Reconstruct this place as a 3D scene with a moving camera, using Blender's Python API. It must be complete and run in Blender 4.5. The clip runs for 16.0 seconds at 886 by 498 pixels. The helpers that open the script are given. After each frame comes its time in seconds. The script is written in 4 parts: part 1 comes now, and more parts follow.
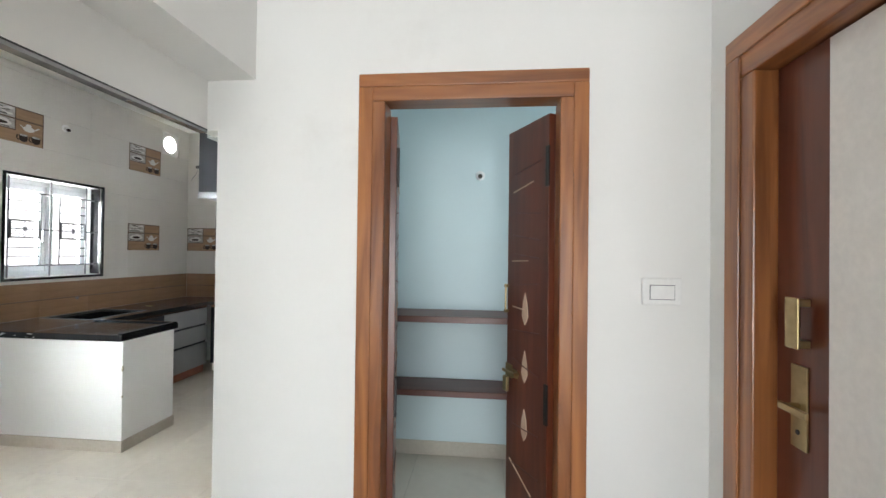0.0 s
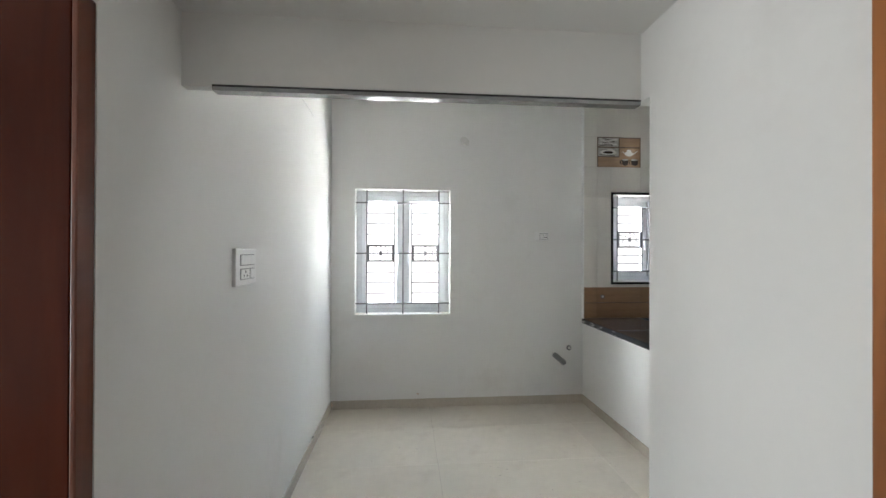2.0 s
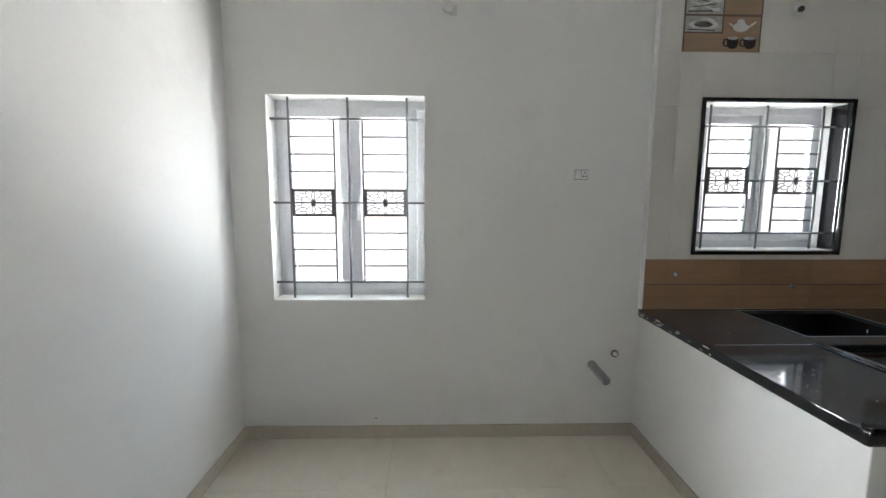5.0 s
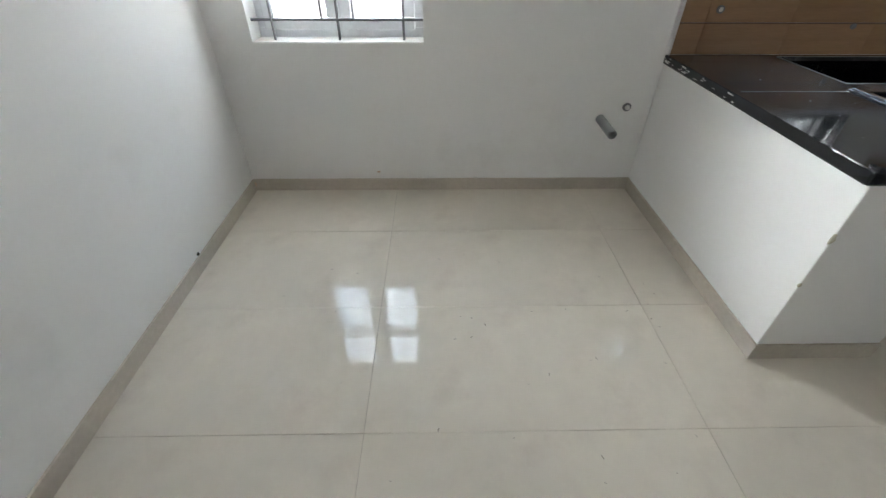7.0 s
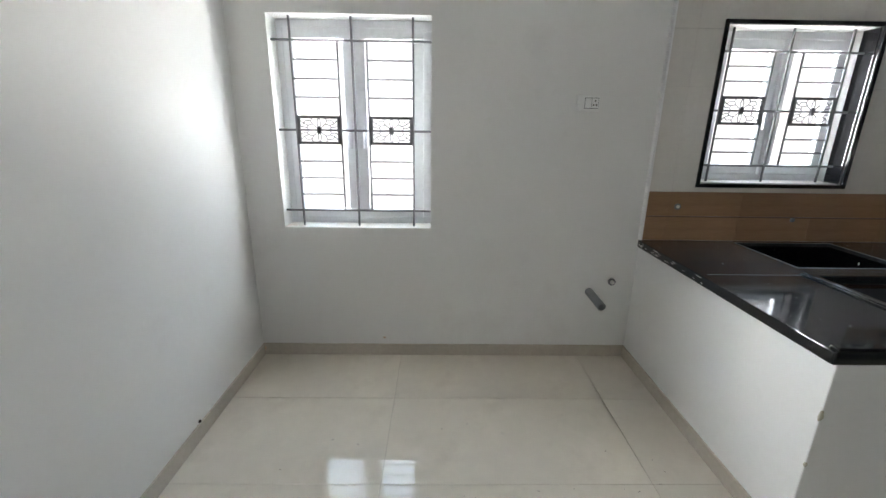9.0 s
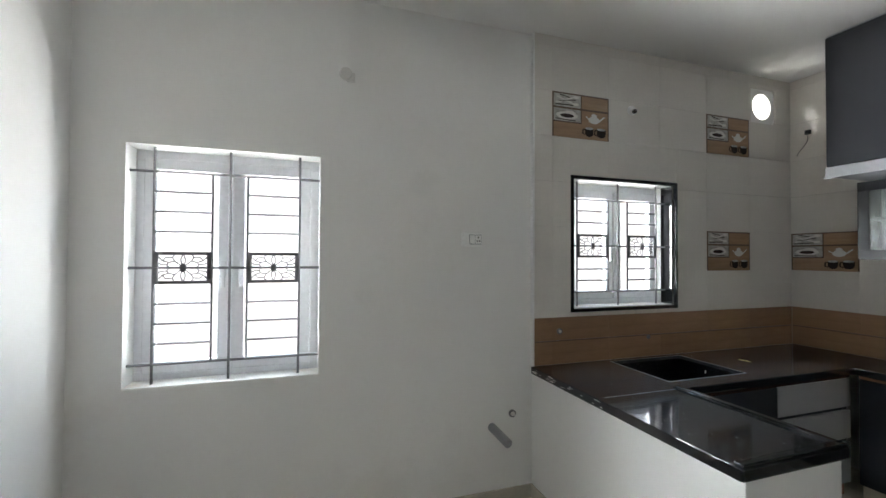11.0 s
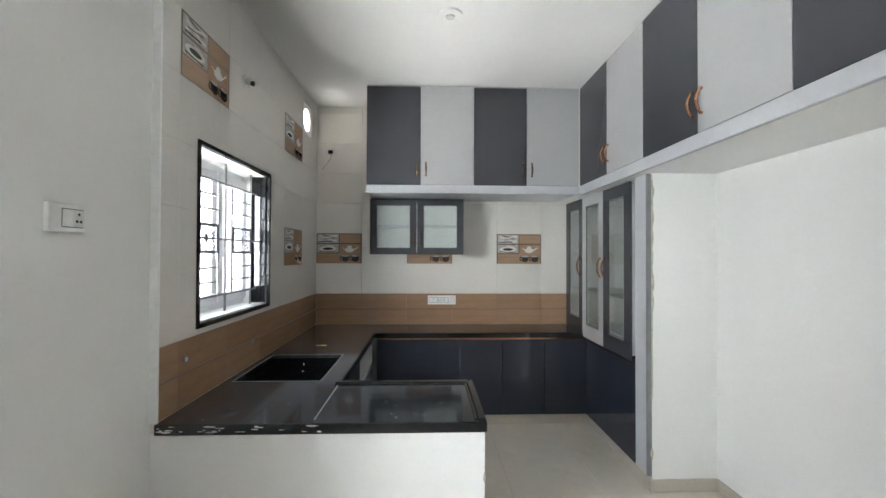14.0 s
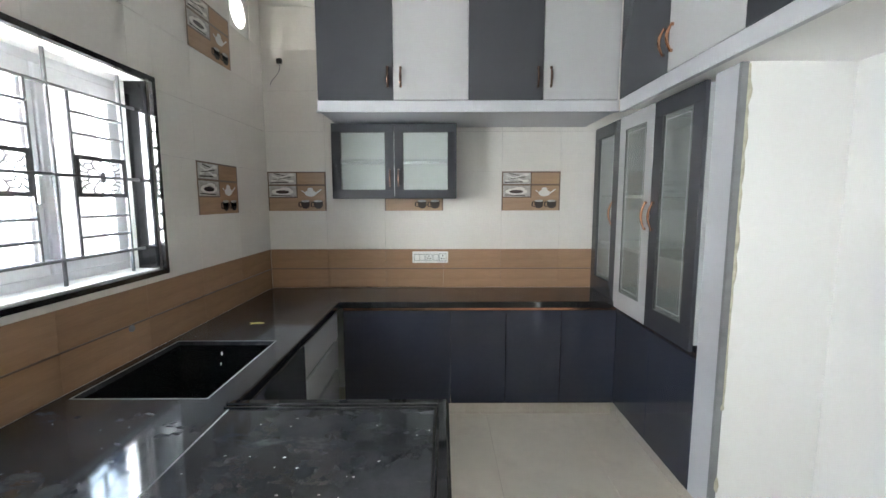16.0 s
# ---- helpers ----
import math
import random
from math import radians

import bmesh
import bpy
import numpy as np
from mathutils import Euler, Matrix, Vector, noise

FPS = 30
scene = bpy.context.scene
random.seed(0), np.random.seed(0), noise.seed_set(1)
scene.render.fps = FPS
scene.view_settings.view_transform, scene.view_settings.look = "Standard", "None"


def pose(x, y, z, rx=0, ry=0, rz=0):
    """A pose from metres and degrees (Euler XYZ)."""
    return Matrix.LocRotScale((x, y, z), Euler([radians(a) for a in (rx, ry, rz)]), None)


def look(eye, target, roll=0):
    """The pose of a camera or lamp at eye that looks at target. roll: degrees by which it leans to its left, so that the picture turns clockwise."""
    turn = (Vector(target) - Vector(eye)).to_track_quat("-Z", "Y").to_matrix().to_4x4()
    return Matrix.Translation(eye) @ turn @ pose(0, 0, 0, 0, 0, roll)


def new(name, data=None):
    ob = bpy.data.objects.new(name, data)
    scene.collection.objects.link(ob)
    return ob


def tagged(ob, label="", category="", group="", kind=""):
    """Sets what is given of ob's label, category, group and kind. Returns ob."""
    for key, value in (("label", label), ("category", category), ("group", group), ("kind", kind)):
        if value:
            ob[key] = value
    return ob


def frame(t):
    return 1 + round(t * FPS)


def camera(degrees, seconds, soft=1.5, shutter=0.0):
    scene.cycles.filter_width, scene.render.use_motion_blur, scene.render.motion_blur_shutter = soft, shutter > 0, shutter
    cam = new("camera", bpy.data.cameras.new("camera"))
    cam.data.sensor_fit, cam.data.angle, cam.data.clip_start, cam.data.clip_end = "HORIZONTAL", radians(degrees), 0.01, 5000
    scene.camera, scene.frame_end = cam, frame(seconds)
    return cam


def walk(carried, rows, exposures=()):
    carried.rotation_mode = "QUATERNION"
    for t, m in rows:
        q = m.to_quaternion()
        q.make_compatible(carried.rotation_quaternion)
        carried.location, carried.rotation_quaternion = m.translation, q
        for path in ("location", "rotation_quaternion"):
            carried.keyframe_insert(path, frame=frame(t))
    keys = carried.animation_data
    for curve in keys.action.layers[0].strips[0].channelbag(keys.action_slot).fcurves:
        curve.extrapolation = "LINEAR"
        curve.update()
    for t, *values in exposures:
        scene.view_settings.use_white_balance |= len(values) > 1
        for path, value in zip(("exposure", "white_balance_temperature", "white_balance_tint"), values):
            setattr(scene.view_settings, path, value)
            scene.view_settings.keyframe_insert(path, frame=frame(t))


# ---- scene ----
cam = camera(93.5, 16.0)
PATH = [
    (0, (-0.09, 1.22, 1.467), (-0.284, 3.21, 1.486), 0.7),
    (0.3, (-0.074, 1.203, 1.493), (-0.529, 3.151, 1.484), 0.7),
    (0.5, (-0.089, 1.200, 1.485), (-0.797, 3.071, 1.470), 0.47),
    (1, (-0.084, 1.432, 1.483), (-1.486, 2.859, 1.465), 0.44),
    (1.2, (-0.051, 1.645, 1.501), (-1.703, 2.772, 1.48), 0.3),
    (1.3, (-0.026, 1.697, 1.49), (-1.756, 2.7, 1.477), 0.2),
    (1.5, (-0.016, 1.854, 1.489), (-1.877, 2.585, 1.483), 0.26),
    (2, (-0.024, 2.231, 1.513), (-2.016, 2.408, 1.522), 0.19),
    (2.5, (-0.255, 2.381, 1.536), (-2.254, 2.332, 1.532), 0.17),
    (3, (-0.605, 2.266, 1.547), (-2.605, 2.253, 1.550), 0.26),
    (3.2, (-0.767, 2.303, 1.543), (-2.767, 2.299, 1.547), 0.33),
    (5.3, (-1.601, 2.716, 1.508), (-3.561, 2.801, 1.121), 0.3),
    (5.5, (-1.617, 2.705, 1.47), (-3.535, 2.789, 0.909), 0.4),
    (6, (-1.644, 2.724, 1.395), (-3.404, 2.79, 0.447), 0.3),
    (6.5, (-1.618, 2.732, 1.402), (-3.244, 2.783, 0.238), 0.3),
    (7, (-1.615, 2.72, 1.401), (-3.192, 2.752, 0.172), 0.3),
    (7.5, (-1.602, 2.718, 1.402), (-3.189, 2.729, 0.185), 0.2),
    (8, (-1.584, 2.713, 1.428), (-3.236, 2.707, 0.301), 0.1),
    (8.5, (-1.526, 2.712, 1.482), (-3.337, 2.695, 0.634), 0.1),
    (8.7, (-1.503, 2.708, 1.504), (-3.372, 2.689, 0.793), 0.2),
    (10.8, (-1.588, 2.597, 1.56), (-3.532, 3.066, 1.6), 0.3),
    (11, (-1.652, 2.583, 1.553), (-3.55, 3.212, 1.589), 0.3),
    (11.5, (-1.928, 2.582, 1.552), (-3.589, 3.697, 1.563), 0.4),
    (12, (-2.231, 2.565, 1.564), (-3.46, 4.144, 1.56), 0.5),
    (12.5, (-2.529, 2.494, 1.535), (-3.198, 4.379, 1.542), 0.5),
    (13, (-2.743, 2.316, 1.549), (-2.973, 4.303, 1.565), 0.4),
    (13.5, (-2.911, 2.226, 1.537), (-2.909, 4.226, 1.567), 0.3),
    (14, (-2.919, 2.222, 1.549), (-2.849, 4.221, 1.575), 0.2),
    (14.5, (-2.868, 2.296, 1.55), (-2.78, 4.294, 1.576), -0.1),
    (15, (-2.737, 2.464, 1.556), (-2.67, 4.463, 1.558), -0.2),
    (15.5, (-2.732, 2.807, 1.569), (-2.676, 4.806, 1.507), -0.4),
    (16, (-2.69, 3.17, 1.534), (-2.685, 5.157, 1.303), -0.1),
]
EXPOSURES = [(0, 1.33), (0.5, 1.15), (1.0, 1.05), (1.5, 0.93), (2.0, 0.66), (2.5, 0.76), (3.0, 0.75), (5.5, 0.45), (7, 0.72), (8.7, 0.55), (11, 0.4), (11.5, 0.58), (12.5, 1.08), (14.5, 0.98), (15.5, 1.14), (16, 1.26)]
walk(cam, [(t, look(eye, target, roll)) for t, eye, target, roll in PATH], EXPOSURES)

# ---- world and light ----
world = bpy.data.worlds.new("sky")
scene.world = world
world.use_nodes = True
wn = world.node_tree.nodes
sky = wn.new("ShaderNodeTexSky")
sky.sky_type, sky.sun_disc = "NISHITA", False
sky.sun_elevation, sky.sun_rotation = radians(58), radians(70)
wn["Background"].inputs[1].default_value = 0.15
world.node_tree.links.new(sky.outputs[0], wn["Background"].inputs[0])

sun = new("sun", bpy.data.lights.new("sun", "SUN"))
sun.data.energy, sun.data.angle, sun.data.color = 4.0, radians(0.5), (1.0, 0.95, 0.88)
sun.matrix_basis = look((20 * math.sin(radians(70)), 20 * math.cos(radians(70)), 32), (0, 0, 0))


def added_light(name, eye, target, w, h, watts, color=(0.93, 0.97, 1.0)):
    """An added area lamp that stands in for daylight."""
    lamp = new(name, bpy.data.lights.new(name, "AREA"))
    lamp.data.shape, lamp.data.size, lamp.data.size_y = "RECTANGLE", w, h
    lamp.data.energy, lamp.data.color = watts, color
    lamp.matrix_basis = look(eye, target)
    return lamp


# Added lamp standing in for open sky, above the glowing backdrop.
added_light("daylight_sky", (-8.4, 3.6, 6.2), (-4.0, 3.6, 1.4), 14.5, 7.0, 2600, (0.64, 0.81, 1.0))
# Added fill lamps, out of view beside the windows, that throw light in aslant.
added_light("fill_kitchen_side", (-4.98, 3.60, 1.62), (-4.07, 4.74, 1.62), 1.15, 1.6, 215, (0.92, 0.97, 1.0))
added_light("fill_dining_side", (-5.10, 0.80, 1.42), (-4.07, 2.20, 1.48), 1.2, 1.6, 480, (0.90, 0.96, 1.0))
# Added fill lamp, unseen under the sills, which throws light up to the ceilings.
added_light("fill_ground", (-5.45, 3.6, 0.30), (-5.40, 3.6, 2.0), 6.6, 2.0, 1700, (0.98, 0.98, 0.97))
# Lamp set in the exhaust hole, standing in for daylight.
added_light("daylight_vent", (-4.28, 6.12, 2.79), (-3.5, 6.16, 3.15), 0.17, 0.17, 2.2, (1.0, 0.96, 0.9))
# Added fill lamp behind the hall, at an opening out of view.
added_light("fill_room", (-0.05, -2.35, 1.1), (-0.05, 0, 1.35), 1.9, 2.1, 54)
# Added fill lamp at the pantry's unseen end.
added_light("fill_pantry", (2.42, 3.75, 2.0), (0, 3.75, 1.7), 0.9, 0.9, 11, (0.85, 0.95, 1.0))


# ---- materials ----
def mat(name, color, rough=0.5, metal=0.0, var=0.08, scale=3.0, bump=0.0, bscale=60.0, stretch=(1, 1, 1), coat=0.0,
        fine=0.04, fscale=45.0, rvar=0.0, rand=0.0, spec=0.5):
    """A painted or stony surface: base colour varied at two scales, with fine relief."""
    m = bpy.data.materials.new(name)
    m.use_nodes = True
    t = m.node_tree
    b = t.nodes["Principled BSDF"]
    b.inputs["Metallic"].default_value = metal
    b.inputs["Roughness"].default_value = rough
    b.inputs["Coat Weight"].default_value = coat
    b.inputs["Coat Roughness"].default_value = 0.06
    b.inputs["Specular IOR Level"].default_value = spec
    co = t.nodes.new("ShaderNodeTexCoord")
    mp = t.nodes.new("ShaderNodeMapping")
    mp.inputs["Scale"].default_value = stretch
    t.links.new(co.outputs["Object"], mp.inputs[0])
    vals = []
    for s, amount in ((scale, var), (fscale, fine)):
        n = t.nodes.new("ShaderNodeTexNoise")
        n.inputs["Scale"].default_value, n.inputs["Detail"].default_value = s, 5
        t.links.new(mp.outputs[0], n.inputs["Vector"])
        r = t.nodes.new("ShaderNodeMapRange")
        r.inputs["From Min"].default_value, r.inputs["From Max"].default_value = 0.3, 0.7
        r.inputs["To Min"].default_value, r.inputs["To Max"].default_value = 1 - amount, 1 + amount
        t.links.new(n.outputs[0], r.inputs[0])
        vals.append(r.outputs[0])
    if rand:
        info = t.nodes.new("ShaderNodeObjectInfo")
        r = t.nodes.new("ShaderNodeMapRange")
        r.inputs["To Min"].default_value, r.inputs["To Max"].default_value = 1 - rand, 1 + rand
        t.links.new(info.outputs["Random"], r.inputs[0])
        vals.append(r.outputs[0])
    prod = vals[0]
    for v in vals[1:]:
        k = t.nodes.new("ShaderNodeMath")
        k.operation = "MULTIPLY"
        t.links.new(prod, k.inputs[0])
        t.links.new(v, k.inputs[1])
        prod = k.outputs[0]
    mul = t.nodes.new("ShaderNodeVectorMath")
    mul.operation = "SCALE"
    mul.inputs[0].default_value = color
    t.links.new(prod, mul.inputs["Scale"])
    t.links.new(mul.outputs[0], b.inputs["Base Color"])
    if rvar:
        r = t.nodes.new("ShaderNodeMapRange")
        r.inputs["From Min"].default_value, r.inputs["From Max"].default_value = 1 - var, 1 + var
        r.inputs["To Min"].default_value, r.inputs["To Max"].default_value = rough, rough + rvar
        t.links.new(vals[0], r.inputs[0])
        t.links.new(r.outputs[0], b.inputs["Roughness"])
    if bump:
        n = t.nodes.new("ShaderNodeTexNoise")
        n.inputs["Scale"].default_value, n.inputs["Detail"].default_value = bscale, 4
        t.links.new(mp.outputs[0], n.inputs["Vector"])
        u = t.nodes.new("ShaderNodeBump")
        u.inputs["Strength"].default_value, u.inputs["Distance"].default_value = bump, 0.004
        t.links.new(n.outputs[0], u.inputs["Height"])
        t.links.new(u.outputs[0], b.inputs["Normal"])
    return m


def blotched(m, color, scale, low, high, rough=None, detail=6.0, stretch=(1, 1, 1)):
    """Adds stains of another colour, in patches of their own shape."""
    t = m.node_tree
    b = t.nodes["Principled BSDF"]
    co = t.nodes.new("ShaderNodeTexCoord")
    mp = t.nodes.new("ShaderNodeMapping")
    mp.inputs["Scale"].default_value = stretch
    n = t.nodes.new("ShaderNodeTexNoise")
    n.inputs["Scale"].default_value, n.inputs["Detail"].default_value = scale, detail
    n.inputs["Roughness"].default_value = 0.65
    r = t.nodes.new("ShaderNodeMapRange")
    r.inputs["From Min"].default_value, r.inputs["From Max"].default_value = low, high
    mix = t.nodes.new("ShaderNodeMix")
    mix.data_type = "RGBA"
    mix.inputs[7].default_value = (*color, 1)
    t.links.new(co.outputs["Object"], mp.inputs[0])
    t.links.new(mp.outputs[0], n.inputs["Vector"])
    t.links.new(n.outputs[0], r.inputs[0])
    t.links.new(r.outputs[0], mix.inputs[0])
    t.links.new(b.inputs["Base Color"].links[0].from_socket, mix.inputs[6])
    t.links.new(mix.outputs[2], b.inputs["Base Color"])
    if rough is not None:
        k = t.nodes.new("ShaderNodeMapRange")
        k.inputs["To Min"].default_value, k.inputs["To Max"].default_value = b.inputs["Roughness"].default_value, rough
        t.links.new(r.outputs[0], k.inputs[0])
        t.links.new(k.outputs[0], b.inputs["Roughness"])
    return m


def wood(name, dark, light, rough, axis="z", coat=0.0, scale=18.0):
    """Varnished timber with its grain along one axis."""
    m = bpy.data.materials.new(name)
    m.use_nodes = True
    t = m.node_tree
    b = t.nodes["Principled BSDF"]
    b.inputs["Roughness"].default_value, b.inputs["Coat Weight"].default_value = rough, coat
    b.inputs["Coat Roughness"].default_value = 0.08
    co = t.nodes.new("ShaderNodeTexCoord")
    mp = t.nodes.new("ShaderNodeMapping")
    mp.inputs["Scale"].default_value = [0.07 if a == axis else 1.0 for a in "xyz"]
    n = t.nodes.new("ShaderNodeTexNoise")
    n.inputs["Scale"].default_value, n.inputs["Detail"].default_value = scale, 7
    n.inputs["Distortion"].default_value = 0.9
    c = t.nodes.new("ShaderNodeValToRGB")
    c.color_ramp.elements[0].position, c.color_ramp.elements[1].position = 0.32, 0.68
    c.color_ramp.elements[0].color, c.color_ramp.elements[1].color = (*dark, 1), (*light, 1)
    u = t.nodes.new("ShaderNodeBump")
    u.inputs["Strength"].default_value, u.inputs["Distance"].default_value = 0.25, 0.002
    t.links.new(co.outputs["Object"], mp.inputs[0])
    t.links.new(mp.outputs[0], n.inputs["Vector"])
    t.links.new(n.outputs[0], c.inputs[0])
    t.links.new(c.outputs[0], b.inputs["Base Color"])
    t.links.new(n.outputs[0], u.inputs["Height"])
    t.links.new(u.outputs[0], b.inputs["Normal"])
    return m


def glass(name, color=(1, 1, 1), rough=0.0, clear=1.0):
    m = bpy.data.materials.new(name)
    m.use_nodes = True
    b = m.node_tree.nodes["Principled BSDF"]
    b.inputs["Base Color"].default_value = (*color, 1)
    b.inputs["Roughness"].default_value = rough
    b.inputs["Transmission Weight"].default_value = clear
    b.inputs["IOR"].default_value = 1.35
    return m


PLASTER = blotched(mat("white_wall_paint", (0.765, 0.76, 0.74), 0.6, spec=0.3, var=0.02, scale=1.3, bump=0.045, bscale=14, fine=0.005), (0.62, 0.60, 0.57), 1.1, 0.60, 0.95)
CEILING = mat("white_ceiling_paint", (0.78, 0.775, 0.76), 0.7, var=0.03, scale=1.0, bump=0.04, bscale=16, fine=0.005)
BLUE = mat("pale_blue_paint", (0.57, 0.67, 0.69), 0.55, var=0.03, scale=1.2, bump=0.04, bscale=16, fine=0.005)
FLOOR = blotched(mat("cream_vitrified_tile", (0.61, 0.56, 0.475), 0.012, var=0.05, scale=2.2, fine=0.02, fscale=14, rand=0.02, spec=0.36), (0.50, 0.44, 0.37), 2.5, 0.52, 0.85, 0.025)
GROUT = mat("floor_grout", (0.40, 0.355, 0.29), 0.8)
SKIRT = mat("beige_skirting_tile", (0.50, 0.45, 0.38), 0.16, var=0.06, scale=2.0)
GRANITE = blotched(mat("black_granite", (0.012, 0.012, 0.014), 0.05, var=0.35, scale=60, fine=0.3, fscale=220), (0.060, 0.063, 0.068), 2.2, 0.30, 0.75, 0.16, detail=9)
blotched(GRANITE, (0.17, 0.175, 0.18), 6.5, 0.60, 0.92, detail=12, stretch=(0.8, 1.6, 1))
GRANITE_CLEAN = mat("polished_black_granite", (0.011, 0.011, 0.012), 0.05, var=0.3, scale=60, fine=0.2, fscale=220)
GREYSTONE = mat("polished_grey_stone", (0.26, 0.26, 0.265), 0.03, var=0.12, scale=20, coat=1.0)
GREYEDGE = mat("grey_panel_edge", (0.17, 0.175, 0.18), 0.5, var=0.15, scale=12)
ETCH = mat("pale_etched_line", (0.42, 0.43, 0.42), 0.4)
TILE_W = mat("ivory_wall_tile", (0.70, 0.67, 0.62), 0.05, var=0.04, scale=1.5, fine=0.02, rand=0.006, coat=0.3)
TILE_B = mat("brown_wood_look_tile", (0.315, 0.195, 0.118), 0.16, var=0.12, scale=7, stretch=(0.25, 0.25, 3.0), fine=0.06, rand=0.05)
TILE_TAN = mat("tan_tile_print", (0.35, 0.23, 0.15), 0.15, var=0.14, scale=8, stretch=(0.4, 0.4, 3))
TILE_GREY = blotched(mat("pale_grey_print", (0.50, 0.48, 0.45), 0.15, var=0.1, scale=9), (0.22, 0.20, 0.18), 16, 0.45, 0.75)
PRINT_DARK = mat("dark_print", (0.045, 0.035, 0.03), 0.2)
PRINT_LINE = mat("brown_print_line", (0.10, 0.055, 0.03), 0.3)
PRINT_WHITE = mat("white_print", (0.70, 0.68, 0.64), 0.2)
TILE_GROUT = mat("tile_grout", (0.67, 0.64, 0.60), 0.6)
DARK = mat("charcoal_laminate", (0.044, 0.046, 0.052), 0.24, var=0.03, scale=3, fine=0.008, spec=0.34)
LIGHT = mat("light_grey_laminate", (0.385, 0.387, 0.385), 0.26, var=0.03, scale=2, fine=0.008)
BOARD = mat("pale_grey_board", (0.44, 0.45, 0.47), 0.35, var=0.05, scale=3, fine=0.01)
NAVY = mat("navy_gloss_laminate", (0.026, 0.029, 0.042), 0.10, var=0.05, scale=2)
BRONZE = mat("dark_bronze", (0.20, 0.13, 0.10), 0.25, metal=1.0)
SMEAR = mat("pale_paint_fleck", (0.36, 0.355, 0.34), 0.7)
YELLOW = mat("yellow_paint_fleck", (0.62, 0.50, 0.16), 0.7)
DARKDOOR = wood("dark_polished_mahogany", (0.036, 0.0055, 0.0025), (0.085, 0.014, 0.005), 0.2, "z", 0.0, 9)
DARKDOOR.node_tree.nodes["Principled BSDF"].inputs["Specular IOR Level"].default_value = 0.13
COPPER = mat("copper_metal", (0.55, 0.27, 0.16), 0.18, metal=1.0, var=0.1)
BRASS = mat("antique_brass", (0.33, 0.25, 0.13), 0.32, metal=1.0, var=0.15, scale=20)
BLACKMETAL = mat("black_iron", (0.02, 0.02, 0.02), 0.45, metal=0.4)
GRILLE = mat("grey_painted_iron", (0.15, 0.15, 0.16), 0.5, var=0.15, scale=20)
UPVC = mat("white_upvc", (0.80, 0.81, 0.83), 0.22, var=0.03)
REVEAL = blotched(mat("stained_white_sill", (0.80, 0.79, 0.76), 0.5, var=0.04), (0.55, 0.36, 0.20), 5.0, 0.55, 0.85)
PLASTIC = mat("white_plastic", (0.78, 0.78, 0.77), 0.28, var=0.02)
PVC = mat("grey_pvc", (0.23, 0.235, 0.24), 0.4, var=0.08)
TEAK = wood("varnished_teak", (0.165, 0.052, 0.015), (0.375, 0.142, 0.044), 0.32, "z", 0.3)
TEAK_H = wood("varnished_teak_crosswise", (0.165, 0.052, 0.015), (0.375, 0.142, 0.044), 0.32, "x", 0.3)
TEAK_Y = wood("varnished_teak_lengthwise", (0.165, 0.052, 0.015), (0.375, 0.142, 0.044), 0.32, "y", 0.3)
MAHOG = wood("mahogany_stained_wood", (0.075, 0.017, 0.008), (0.16, 0.042, 0.018), 0.3, "z", 0.0, 12)
MAHOG_H = wood("mahogany_shelf", (0.07, 0.022, 0.016), (0.13, 0.045, 0.032), 0.4, "x", 0.1, 12)
RAW = mat("bare_filler_wood", (0.55, 0.40, 0.29), 0.7, var=0.1)
PLY = mat("red_plywood", (0.25, 0.09, 0.045), 0.5, var=0.15, scale=8)
CLEAR = glass("window_glass")
FROST = glass("frosted_green_glass", (0.74, 0.79, 0.76), 0.10, 0.78)
REEDED = glass("cabinet_glass", (0.78, 0.83, 0.80), 0.02, 0.96)
VENTPANE = glass("frosted_vent_pane", (0.95, 0.95, 0.93), 0.35, 0.97)
# Emissive white for a plain sheet that stands in for the bright outdoors.
GLOW = bpy.data.materials.new("glowing_backdrop")
GLOW.use_nodes = True
GLOW.node_tree.nodes["Principled BSDF"].inputs["Emission Color"].default_value = (1.0, 0.985, 0.96, 1)
GLOW.node_tree.nodes["Principled BSDF"].inputs["Emission Strength"].default_value = 1.0
GLOW.node_tree.nodes["Principled BSDF"].inputs["Base Color"].default_value = (0.06, 0.06, 0.056, 1)
GREYSEAL = mat("grey_sealant", (0.27, 0.27, 0.26), 0.6)
CONCRETE = mat("pale_concrete_ground", (0.55, 0.51, 0.46), 0.9, var=0.15, scale=0.5)
WHITE_SHEET = mat("plain_white_sheet", (0.74, 0.70, 0.66), 0.4, var=0.05, scale=2)
PLASTERGAP = mat("rough_cement", (0.44, 0.41, 0.31), 0.9, var=0.25, scale=25, bump=0.6, bscale=70)
BULB = mat("off_white_fitting", (0.62, 0.61, 0.58), 0.35)


# ---- mesh helpers ----
def box(bm, x0, y0, z0, x1, y1, z1, bevel=0.0):
    made = bmesh.ops.create_cube(bm, size=1.0, matrix=Matrix.LocRotScale(
        ((x0 + x1) / 2, (y0 + y1) / 2, (z0 + z1) / 2), None, (abs(x1 - x0), abs(y1 - y0), abs(z1 - z0))))
    if bevel:
        edges = list({e for v in made["verts"] for e in v.link_edges})
        bmesh.ops.bevel(bm, geom=edges, offset=bevel, segments=2, profile=0.5, affect="EDGES")
    return bm


def one_box(*a, bevel=0.0):
    return box(bmesh.new(), *a, bevel=bevel)


